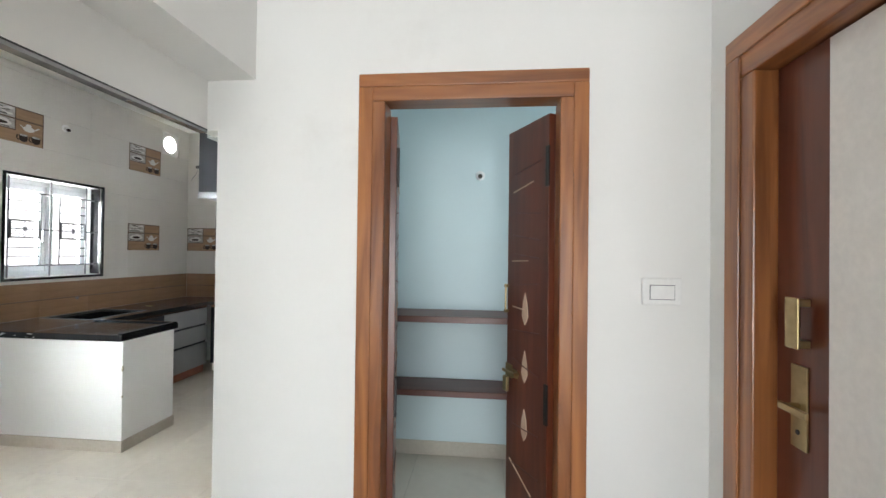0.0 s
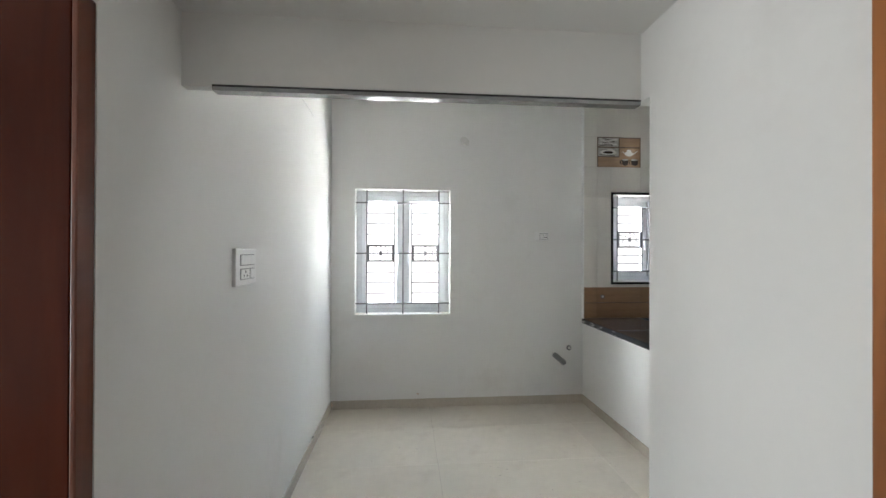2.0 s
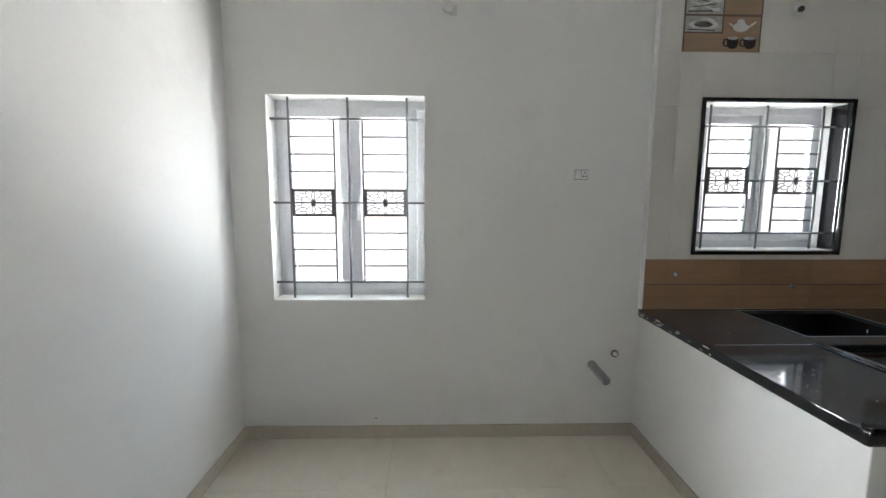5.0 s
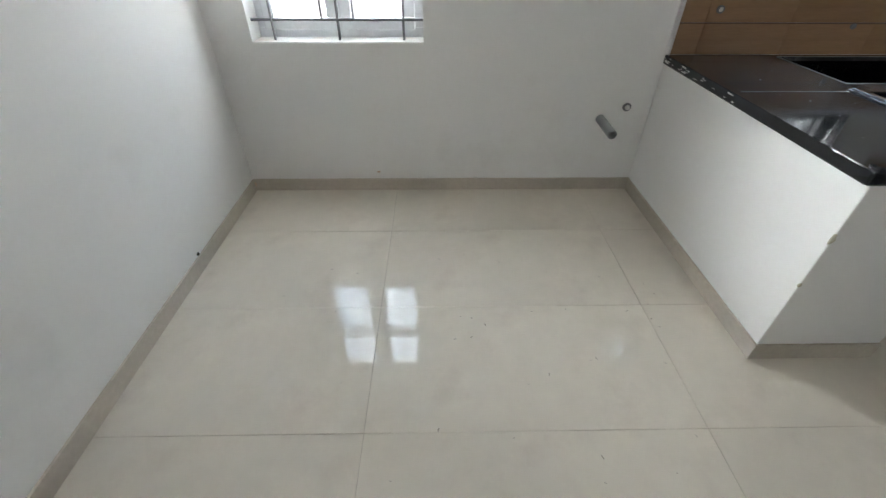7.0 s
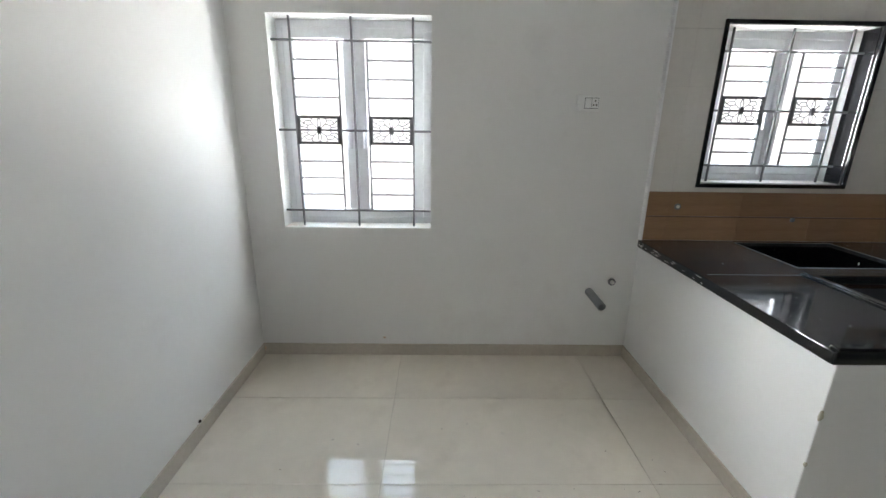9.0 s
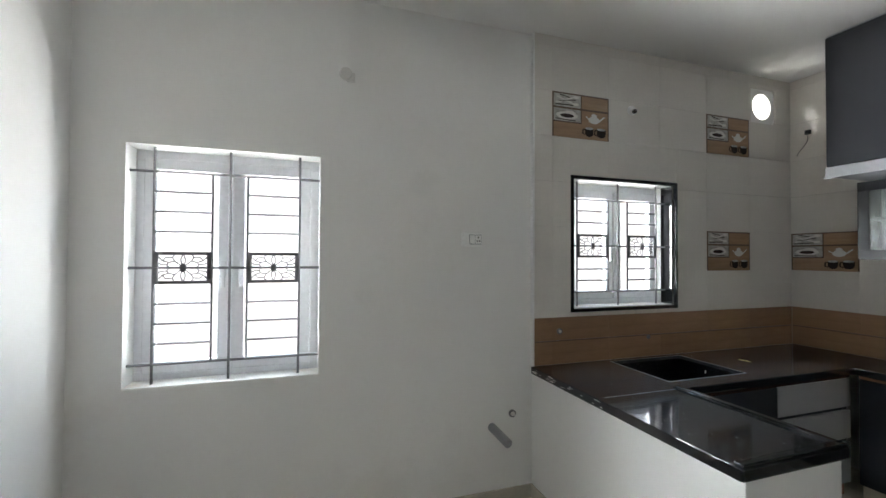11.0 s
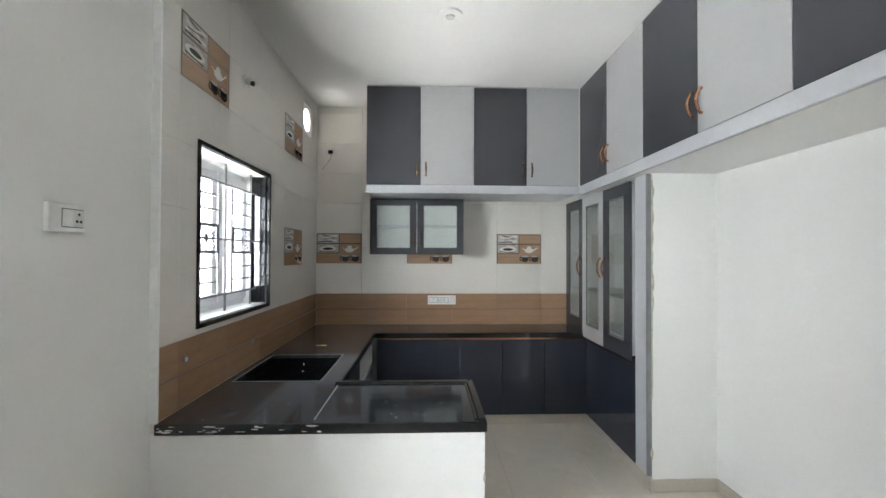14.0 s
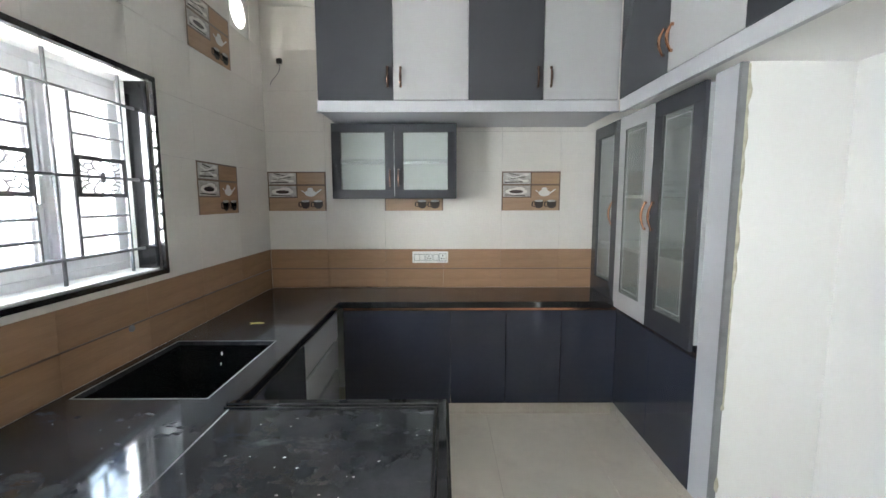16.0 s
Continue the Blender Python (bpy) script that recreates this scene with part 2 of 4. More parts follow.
def rod(bm, a, b, r, n=10, cap=True, r2=None):
    a, b = Vector(a), Vector(b)
    m = Matrix.Translation((a + b) / 2) @ (b - a).to_track_quat("Z", "Y").to_matrix().to_4x4()
    bmesh.ops.create_cone(bm, cap_ends=cap, segments=n, radius1=r, radius2=r if r2 is None else r2, depth=(b - a).length, matrix=m)
    return bm


def plate(bm, axis, w0, w1, us, vs, solid):
    """A slab across one axis, cut into cells; solid(u, v) says which cells stand. axis x: u=y, v=z; y: u=x, v=z; z: u=x, v=y."""
    def at(u, v, w):
        return {"x": (w, u, v), "y": (u, w, v), "z": (u, v, w)}[axis]
    keep = {(i, j) for i in range(len(us) - 1) for j in range(len(vs) - 1)
            if solid((us[i] + us[i + 1]) / 2, (vs[j] + vs[j + 1]) / 2)}
    verts = {}

    def vert(*p):
        key = tuple(round(c, 5) for c in p)
        if key not in verts:
            verts[key] = bm.verts.new(key)
        return verts[key]
    for i, j in keep:
        u0, u1, v0, v1 = us[i], us[i + 1], vs[j], vs[j + 1]
        faces = [[(u0, v0, w0), (u1, v0, w0), (u1, v1, w0), (u0, v1, w0)], [(u0, v0, w1), (u0, v1, w1), (u1, v1, w1), (u1, v0, w1)]]
        for (di, dj), (a, b) in {(-1, 0): ((u0, v0), (u0, v1)), (1, 0): ((u1, v1), (u1, v0)),
                                 (0, -1): ((u1, v0), (u0, v0)), (0, 1): ((u0, v1), (u1, v1))}.items():
            if (i + di, j + dj) not in keep:
                faces.append([(*a, w0), (*b, w0), (*b, w1), (*a, w1)])
        for f in faces:
            bm.faces.new([vert(*at(*p)) for p in f])
    bmesh.ops.recalc_face_normals(bm, faces=bm.faces)
    return bm


def link(name, bm, material):
    me = bpy.data.meshes.new(name)
    bm.to_mesh(me)
    bm.free()
    me.materials.append(material)
    return new(name, me)


def smooth(ob, angle=40):
    ob.data.shade_smooth()
    ob.data.set_sharp_from_angle(angle=radians(angle))
    return ob


def part(name, bm, material, parent, label=""):
    ob = link(name, bm, material)
    ob.parent = parent
    if parent.parent is None:
        ob.matrix_parent_inverse = parent.matrix_basis.inverted()
    return tagged(ob, label)


def structure(name, bm, material, label, category):
    return tagged(link(name, bm, material), label, category, kind="structure")


def thing(name, at, label, category, group=""):
    ob = new(name)
    ob.location, ob.empty_display_size = at, 0.1
    return tagged(ob, label, category, group)


# ---- plan ----
XW, XT, YS, YN, YT = -4.07, -4.04, 1.522, 6.47, 6.44   # plaster and tile faces
CEIL = 3.03
W1 = (1.745, 2.660, 0.893, 2.105)
W2 = (4.300, 5.180, 1.205, 2.085)
HOLE = (6.12, 2.79, 0.105)
YH, XE, XP = 3.017, 0.83, -1.31                        # hall's north wall, east wall, the opening's north pier
BEAM = 2.005
AX, AY = -1.01, 4.92                                   # alcove's back and end
YB = 4.25                                              # pantry's back


def inside(u, v, r):
    return r[0] < u < r[1] and r[2] < v < r[3]


bm = bmesh.new()
H2 = (HOLE[0] - 0.14, HOLE[0] + 0.14, HOLE[1] - 0.14, HOLE[1] + 0.14)
ys = sorted({YS - 0.12, *W1[:2], *W2[:2], *H2[:2], YN + 0.2})
zs = sorted({-0.1, *W1[2:], *W2[2:], *H2[2:], CEIL})
plate(bm, "x", XW - 0.23, XW, ys, zs, lambda u, v: not (inside(u, v, W1) or inside(u, v, W2) or inside(u, v, H2)))
structure("wall_west", bm, PLASTER, "white painted wall with two grilled windows", "wall")
bm = bmesh.new()
ring = 28
for x in (XW - 0.23, XT - 0.012):
    circ = [bm.verts.new((x, HOLE[0] + HOLE[2] * math.cos(2 * math.pi * k / ring), HOLE[1] + HOLE[2] * math.sin(2 * math.pi * k / ring))) for k in range(ring)]
    sq = []
    for k in range(ring):
        c, s = math.cos(2 * math.pi * k / ring), math.sin(2 * math.pi * k / ring)
        f = 0.14 / max(abs(c), abs(s))
        sq.append(bm.verts.new((x, HOLE[0] + f * c, HOLE[1] + f * s)))
    for k in range(ring):
        bm.faces.new((circ[k], circ[(k + 1) % ring], sq[(k + 1) % ring], sq[k]))
    if x < XW:
        first = circ
for k in range(ring):
    bm.faces.new((first[k], first[(k + 1) % ring], circ[(k + 1) % ring], circ[k]))
bmesh.ops.recalc_face_normals(bm, faces=bm.faces)
structure("vent_opening", bm, PLASTER, "round exhaust hole through the kitchen wall", "vent")

# Pane added at the hole's outer end to diffuse the light coming through.
bm = rod(bmesh.new(), (XW - 0.228, HOLE[0], HOLE[1]), (XW - 0.222, HOLE[0], HOLE[1]), HOLE[2] + 0.005, 28)
structure("vent_diffuser", bm, VENTPANE, "frosted pane added to soften light through the exhaust hole", "vent")

bm = plate(bmesh.new(), "y", YN, YN + 0.2, [XW, 1.0], [-0.1, CEIL], lambda u, v: True)
structure("wall_north", bm, PLASTER, "kitchen back wall behind the tiles", "wall")

# South wall: bowed out below a shallow ledge, straight above it, with a rounded end at the doorway that the walk begins in.
LEDGE, BOW = 2.540, 0.022
DOOR_S = (-1.047, 0.62, -0.2, 3.2)


def bulge(x, z):
    """How far the plaster stands out from the straight wall line."""
    if x < -1.33:
        k = max(0.0, min(1.0, (x + 3.35) / 1.75)) ** 1.35
    else:
        k = math.sqrt(max(0.0, 1 - ((x + 1.33) / 0.283) ** 2))
    v = max(0.0, min(1.0, (z - 0.085) / 0.85))
    return BOW * k * v * v * (3 - 2 * v)


def bowed(bm, x0, x1, zs, back, proud):
    """A slab from the line back to the bowed wall face plus proud, in columns along x."""
    n = 48
    cols = []
    for i in range(n + 1):
        x = x0 + (x1 - x0) * i / n
        front = [bm.verts.new((x, YS + bulge(x, z) + proud, z)) for z in zs]
        rear = [bm.verts.new((x, back if back is not None else YS + bulge(x, z) - 0.02, z)) for z in zs]
        cols.append(front + rear[::-1])
    m = len(cols[0])
    for p, q in zip(cols, cols[1:]):
        for j in range(m):
            bm.faces.new((p[j], p[(j + 1) % m], q[(j + 1) % m], q[j]))
    bm.faces.new(cols[0]), bm.faces.new(cols[-1][::-1])
    bmesh.ops.recalc_face_normals(bm, faces=bm.faces)
    return bm


bm = bowed(bmesh.new(), XW, DOOR_S[0], [-0.1, 0.085, 0.2, 0.32, 0.45, 0.6, 0.75, 0.935, 1.5, LEDGE], YS - 0.12, 0.0)
smooth(structure("wall_south", bm, PLASTER, "white painted wall bowed out below a shallow ledge", "wall"), 50)
bm = bmesh.new()
box(bm, XW, YS - 0.12, LEDGE + 0.0005, DOOR_S[0], YS, CEIL)
box(bm, DOOR_S[1], YS - 0.12, -0.1, XE, YS, CEIL)
structure("wall_south_upper", bm, PLASTER, "white painted wall above the ledge", "wall")
structure("trim_ledge", bowed(bmesh.new(), -3.30, -1.42, [LEDGE + 0.001, LEDGE + 0.012], None, 0.005), PLASTIC, "white edge strip along the wall ledge", "trim")

# Header over the opening between hall and dining space, and the ring beam above it.
bm = bmesh.new()
box(bm, -1.400, YS, BEAM + 0.012, -1.364, YH + 0.11, 2.245)
box(bm, -1.3635, YH + 0.002, BEAM + 0.012, XP, YH + 0.11, 2.245)
box(bm, -1.400, YS, 2.245, XP + 0.18, YH, CEIL)
structure("wall_header", bm, PLASTER, "white header beam over the wide opening", "beam")
structure("trim_header", one_box(-1.399, YS + 0.113, BEAM, -1.361, YH, BEAM + 0.012), GREYSTONE, "polished grey stone strip under the header", "trim")
# Solid black strip that paints in the line of shade above the stone.
structure("trim_header_shade", one_box(-1.3635, YS + 0.113, BEAM + 0.0125, -1.3600, YH, BEAM + 0.018), BLACKMETAL, "dark strip standing in for the shadow over the header strip", "trim")

# Hall's north wall with the pantry door, pantry and alcove walls.
PD = (-0.575, 0.275, -0.2, 2.185)
bm = plate(bmesh.new(), "y", YH, YH + 0.11, [XP, PD[0], PD[1], XE], [-0.1, PD[3], CEIL], lambda u, v: not inside(u, v, PD))
structure("wall_hall", bm, PLASTER, "white hall wall round the pantry doorway", "wall")
structure("wall_alcove", one_box(AX, YH + 0.11, -0.1, AX + 0.10, AY, CEIL), PLASTER, "white wall at the back of the alcove", "wall")
structure("wall_alcove_end", one_box(-1.449, AY, -0.1, AX + 0.10, AY + 0.10, 2.09), PLASTER, "white end wall of the alcove", "wall")
structure("wall_pantry", one_box(AX + 0.10, YB, -0.1, 2.6, YB + 0.1, CEIL), BLUE, "pale blue painted pantry back wall", "wall")
structure("wall_pantry_side", one_box(AX + 0.10, YH + 0.11, -0.1, AX + 0.104, YB, CEIL), BLUE, "pale blue painted pantry side wall", "wall")
structure("ceiling_pantry", one_box(AX + 0.104, YH + 0.11, CEIL - 0.004, 2.5, YB, CEIL), BLUE, "pale blue painted pantry ceiling", "ceiling")
# End wall out of view; its opening is made up, behind the fill lamp.
bm = plate(bmesh.new(), "x", 2.5, 2.6, [YH, 3.35, 4.15, YB + 0.1], [-0.1, 1.55, 2.45, CEIL], lambda u, v: not (3.35 < u < 4.15 and 1.55 < v < 2.45))
structure("wall_pantry_end", bm, BLUE, "unseen pale blue pantry end wall with an opening", "wall")
structure("wall_pantry_front", one_box(XE + 0.12, YH, -0.1, 2.5, YH + 0.11, CEIL), BLUE, "pale blue pantry front wall", "wall")

# Hall's east wall with the second door, and unseen room walls round the walk's start.
RD = (1.85, 2.80, -0.2, 2.18)
bm = plate(bmesh.new(), "x", XE, XE + 0.12, [YS - 0.12, RD[0], RD[1], YH + 0.11], [-0.1, RD[3], CEIL], lambda u, v: not inside(u, v, RD))
structure("wall_east", bm, PLASTER, "white hall wall round the main brown door", "wall")
bm = bmesh.new()
box(bm, -2.0, -2.2, -0.1, -1.9, YS - 0.12, CEIL)
box(bm, 1.9, -2.2, -0.1, 2.0, YS - 0.12, CEIL)
box(bm, XE + 0.12, YS - 0.22, -0.1, 1.9, YS - 0.12, CEIL)
# Made-up opening that lets the fill lamp shine into the hall.
plate(bm, "y", -2.3, -2.2, [-2.0, -1.0, 0.9, 2.0], [-0.1, 0.02, 2.2, CEIL], lambda u, v: not (-1.0 < u < 0.9 and 0.02 < v < 2.2))
structure("wall_room", bm, PLASTER, "unseen white walls behind the hall, open for the fill lamp", "wall")

bm = bmesh.new()
box(bm, XW - 0.23, YS - 0.12, CEIL, 2.6, YN + 0.2, CEIL + 0.12)
box(bm, -2.0, -2.3, CEIL, 2.6, YS - 0.12, CEIL + 0.12)
structure("ceiling", bm, CEILING, "plain white painted ceiling", "ceiling")

# ---- skirting ----
SK = 0.082


def skirting(name, *b):
    return structure(name, one_box(*b, bevel=0.002), SKIRT, "glossy beige skirting tile", "baseboard")


skirting("baseboard_west", XW, YS + 0.011, 0, XW + 0.011, 3.989, SK)
skirting("baseboard_south", XW, YS, 0, DOOR_S[0] - 0.02, YS + 0.011, SK)
skirting("baseboard_peninsula", XW, 3.989, 0, -2.664, 4.0, SK)
skirting("baseboard_peninsula_end", -2.675, 4.0, 0, -2.664, 4.50, SK)
skirting("baseboard_alcove", AX - 0.011, YH + 0.11, 0, AX, AY - 0.011, SK)
skirting("baseboard_alcove_end", -1.449, AY - 0.011, 0, AX, AY, SK)
skirting("baseboard_hall", XP, YH - 0.011, 0, -0.65, YH, SK)
skirting("baseboard_hall_east", 0.36, YH - 0.011, 0, XE, YH, SK)
skirting("baseboard_pantry", AX + 0.105, YB - 0.011, 0, 2.5, YB, 0.10)

# ---- outside ----
bm = plate(bmesh.new(), "z", -0.75, -0.7, [-400, XW - 0.24, 400], [-400, 400], lambda u, v: True)
structure("ground", bm, CONCRETE, "pale sunlit ground outside the windows", "ground")


# Added glowing sheet behind both windows.
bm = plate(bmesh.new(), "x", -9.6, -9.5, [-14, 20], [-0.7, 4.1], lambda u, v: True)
structure("backdrop", bm, GLOW, "plain glowing white backdrop beyond the windows", "backdrop")


# ---- windows ----
def fancy_panel(bm, x, y0, y1, z0, z1):
    """A cast ornament: a flat frame round an oval hub, with veined leaves spreading to the sides and lobes above and below."""
    t = 0.017
    for a in ((y0, z0, y1, z0 + t), (y0, z1 - t, y1, z1), (y0, z0 + t, y0 + t, z1 - t), (y1 - t, z0 + t, y1, z1 - t)):
        box(bm, x - 0.005, a[0], a[1], x + 0.005, a[2], a[3])
    cy, cz, hw, hh = (y0 + y1) / 2, (z0 + z1) / 2, (y1 - y0) / 2 - t, (z1 - z0) / 2 - t
    bmesh.ops.create_cone(bm, cap_ends=True, segments=14, radius1=1, radius2=1, depth=0.012,
                          matrix=Matrix.Translation((x, cy, cz)) @ Matrix.Diagonal((1, 0.015, 0.024, 1)) @ Matrix.Rotation(radians(90), 4, "Y"))

    def line(pts, r=0.0036):
        for p, q in zip(pts, pts[1:]):
            rod(bm, (x, cy + p[0] * hw, cz + p[1] * hh), (x, cy + q[0] * hw, cz + q[1] * hh), r, 5)
    for sy in (-1, 1):
        line([(sy * 0.12, 0), (sy * 0.62, 0), (sy * 1.02, 0)], 0.0040)
        for sz in (-1, 1):
            line([(sy * 0.10, sz * 0.18), (sy * 0.34, sz * 0.52), (sy * 0.44, sz * 0.80), (sy * 0.36, sz * 1.04)])
            line([(sy * 0.06, sz * 0.30), (sy * 0.10, sz * 0.66), (sy * 0.02, sz * 1.04)])
            line([(sy * 0.34, sz * 0.52), (sy * 0.60, sz * 0.42), (sy * 0.84, sz * 0.56), (sy * 1.03, sz * 0.90)])
            line([(sy * 0.58, sz * 0.02), (sy * 0.66, sz * 0.24), (sy * 0.60, sz * 0.42)])
            line([(sy * 0.84, sz * 0.56), (sy * 0.72, sz * 0.82), (sy * 0.44, sz * 0.80)])
            line([(sy * 0.66, sz * 0.24), (sy * 0.88, sz * 0.26), (sy * 1.03, sz * 0.40)])


def window(name, r, label, bars_up, bars_dn):
    """A white two-leaf window in a deep reveal with an iron grille before it."""
    y0, y1, z0, z1 = r
    cy = (y0 + y1) / 2
    at = (XW - 0.16, cy, z0)
    w = tagged(thing(name, at, label, "window"), kind="structure")
    xf = XW - 0.20
    bm = bmesh.new()
    f = 0.055
    for a in ((y0, z0, y1, z0 + f), (y0, z1 - f, y1, z1), (y0, z0 + f, y0 + f, z1 - f), (y1 - f, z0 + f, y1, z1 - f), (cy - 0.02, z0 + f, cy + 0.02, z1 - f)):
        box(bm, xf, a[0], a[1], xf + 0.06, a[2], a[3], bevel=0.004)
    part("window_frame", bm, UPVC, w)
    for s in (-1, 1):
        a0, a1 = (y0 + f - 0.008, cy - 0.006) if s < 0 else (cy + 0.006, y1 - f + 0.008)
        b0, b1 = z0 + f - 0.008, z1 - f + 0.008
        bm = bmesh.new()
        g = 0.062
        for a in ((a0, b0, a1, b0 + g), (a0, b1 - g, a1, b1), (a0, b0 + g, a0 + g, b1 - g), (a1 - g, b0 + g, a1, b1 - g)):
            box(bm, xf + 0.062, a[0], a[1], xf + 0.10, a[2], a[3], bevel=0.006)
        sash = part("sash", bm, UPVC, w)
        hy = a1 - 0.03 if s < 0 else a0 + 0.03
        bm = bmesh.new()
        box(bm, xf + 0.10, hy - 0.012, (z0 + z1) / 2 - 0.06, xf + 0.108, hy + 0.012, (z0 + z1) / 2 + 0.02, bevel=0.003)
        box(bm, xf + 0.108, hy - 0.009, (z0 + z1) / 2 - 0.12, xf + 0.125, hy + 0.009, (z0 + z1) / 2 - 0.01, bevel=0.004)
        part("sash_handle", bm, UPVC, sash)
        ob = part("pane", one_box(xf + 0.075, a0 + g - 0.01, b0 + g - 0.01, xf + 0.080, a1 - g + 0.01, b1 - g + 0.01), CLEAR, sash)
        ob.visible_shadow = False
    xg = XW - 0.055
    tops = (z0 + 0.105, (z0 + z1) / 2 - 0.012, z1 - 0.125)
    for d in (-0.35, 0, 0.35):
        part("grille_bar", rod(bmesh.new(), (xg, cy + d, z0 - 0.01), (xg, cy + d, z1 + 0.01), 0.0068, 8), GRILLE, w)
    for z in tops:
        part("grille_bar", rod(bmesh.new(), (xg, y0 - 0.01, z), (xg, y1 + 0.01, z), 0.0068, 8), GRILLE, w)
    for s in (-1, 1):
        part("grille_bar", rod(bmesh.new(), (xg, cy + s * 0.085, tops[0]), (xg, cy + s * 0.085, tops[2]), 0.0065, 8), GRILLE, w)
        ya, yb = sorted((cy + s * 0.085, cy + s * 0.35))
        bm = bmesh.new()
        fancy_panel(bm, xg, ya + 0.006, yb - 0.006, tops[1] - 0.083, tops[1] + 0.083)
        part("ornament", bm, GRILLE, w, "cast iron flower panel")
        for lo, hi, n in ((tops[1] + 0.083, tops[2], bars_up), (tops[0], tops[1] - 0.083, bars_dn)):
            for k in range(1, n + 1):
                z = lo + (hi - lo) * k / (n + 1)
                part("grille_bar", rod(bmesh.new(), (xg, ya, z), (xg, yb, z), 0.0068, 6), GRILLE, w)
    return w


w1 = window("window_1", W1, "white two-leaf window with grey iron grille", 3, 3)
part("window_sill", one_box(XW - 0.14, W1[0], W1[2], XW - 0.004, W1[1], W1[2] + 0.006), REVEAL, w1, "white sill with rusty stains")
w2 = window("window_2", W2, "white window with grille in a black granite surround", 2, 2)
bm = bmesh.new()
g = 0.022
for a in ((W2[0] - g, W2[2] - g, W2[1] + g, W2[2]), (W2[0] - g, W2[3], W2[1] + g, W2[3] + g), (W2[0] - g, W2[2], W2[0], W2[3]), (W2[1], W2[2], W2[1] + g, W2[3])):
    box(bm, XT - 0.02, a[0], a[1], XT + 0.008, a[2], a[3])
part("surround", bm, GRANITE_CLEAN, w2, "polished black granite surround")
part("jamb_lining", one_box(XW - 0.09, W2[1] - 0.006, W2[2], XT - 0.02, W2[1] - 0.001, W2[3]), GRANITE_CLEAN, w2, "polished black granite jamb")
part("jamb_lining", one_box(XW - 0.09, W2[0] + 0.001, W2[2], XT - 0.02, W2[0] + 0.006, W2[3]), GRANITE_CLEAN, w2, "polished black granite jamb")
part("window_sill", one_box(XW - 0.14, W2[0] + 0.006, W2[2], XT - 0.02, W2[1] - 0.006, W2[2] + 0.006), REVEAL, w2, "white sill with rusty stains")

# ---- peninsula, worktop and sink ----
pen = thing("peninsula_wall", (-3.36, 4.25, 0), "white plastered half wall carrying the granite worktop", "half wall")
part("body", one_box(XW, 4.0, 0, -2.675, 4.50, 0.80, bevel=0.004), PLASTER, pen)

WT = 0.845                                             # worktop's height
SINK = (-3.99, -3.515, 4.565, 5.165)
top = thing("worktop", (-3.36, 4.25, 0.80), "dusty black granite kitchen worktop with smears", "worktop")
bm = plate(bmesh.new(), "z", WT - 0.02, WT, sorted({XT, SINK[0], SINK[1], -3.402}), sorted({3.985, SINK[2], SINK[3], YT}), lambda u, v: not inside(u, v, SINK))
part("slab", bm, GRANITE, top)
part("slab", one_box(-3.400, 3.985, WT - 0.02, -2.676, 4.53, WT), GRANITE, top)
part("slab", one_box(-3.400, 5.97, WT - 0.02, -1.47, YT, WT), GRANITE, top)


def nosing(x0, y0, x1, y1):
    part("nosing", one_box(x0, y0, 0.801, x1, y1, WT + 0.001, bevel=0.005), GRANITE_CLEAN, top, "rounded polished granite edge")


nosing(XT, 3.978, -2.673, 3.984)
part("edge", one_box(XT, 3.986, 0.802, -2.677, 4.02, WT - 0.021), GRANITE_CLEAN, top)
nosing(-2.675, 3.978, -2.668, 4.537)
nosing(-3.393, 4.531, -2.675, 4.538)
nosing(-3.399, 4.531, -3.393, 5.969)
nosing(-3.393, 5.962, -1.47, 5.969)
for b in ((-3.42, 4.49, -2.683, 4.50), (-2.718, 4.0, -2.708, 4.50)):
    part("drip_ridge", one_box(b[0], b[1], WT - 0.002, b[2], b[3], WT + 0.007, bevel=0.003), GRANITE_CLEAN, top, "raised granite drip ridge")
for b in ((-3.42, 4.504, -2.683, 4.535), (-2.705, 3.99, -2.674, 4.535)):
    part("rim", one_box(b[0], b[1], WT - 0.002, b[2], b[3], WT + 0.012, bevel=0.004), GRANITE_CLEAN, top, "raised granite rim")

sink = thing("kitchen_sink", (-3.75, 4.865, 0.62), "black granite sink bowl set into the worktop", "sink")
x0, x1, y0, y1 = SINK
bm = bmesh.new()
for a in ((x0 - 0.012, y0 - 0.012, x0, y1 + 0.012), (x1, y0 - 0.012, x1 + 0.012, y1 + 0.012), (x0, y0 - 0.012, x1, y0), (x0, y1, x1, y1 + 0.012)):
    box(bm, a[0], a[1], 0.62, a[2], a[3], WT - 0.021)
box(bm, x0 - 0.012, y0 - 0.012, 0.61, x1 + 0.012, y1 + 0.012, 0.62)
part("bowl", bm, GRANITE_CLEAN, sink)
part("drain", rod(bmesh.new(), (-3.75, 4.87, 0.62), (-3.75, 4.87, 0.623), 0.04, 20), BLACKMETAL, sink, "dark round drain")
rnd = random.Random(21)
for k in range(7):
    y, z, r = y1 - 0.0008, rnd.uniform(0.66, 0.80), rnd.uniform(0.004, 0.009)
    x = rnd.uniform(x0 + 0.2, x1 - 0.03)
    bm = bmesh.new()
    bmesh.ops.create_icosphere(bm, subdivisions=1, radius=1.0, matrix=Matrix.LocRotScale((x, y, z), None, (r * 0.6, 0.0015, r * rnd.uniform(1.0, 2.6))))
    part("splash", bm, PRINT_WHITE, sink, "dried white plaster splash")
bm = bmesh.new()
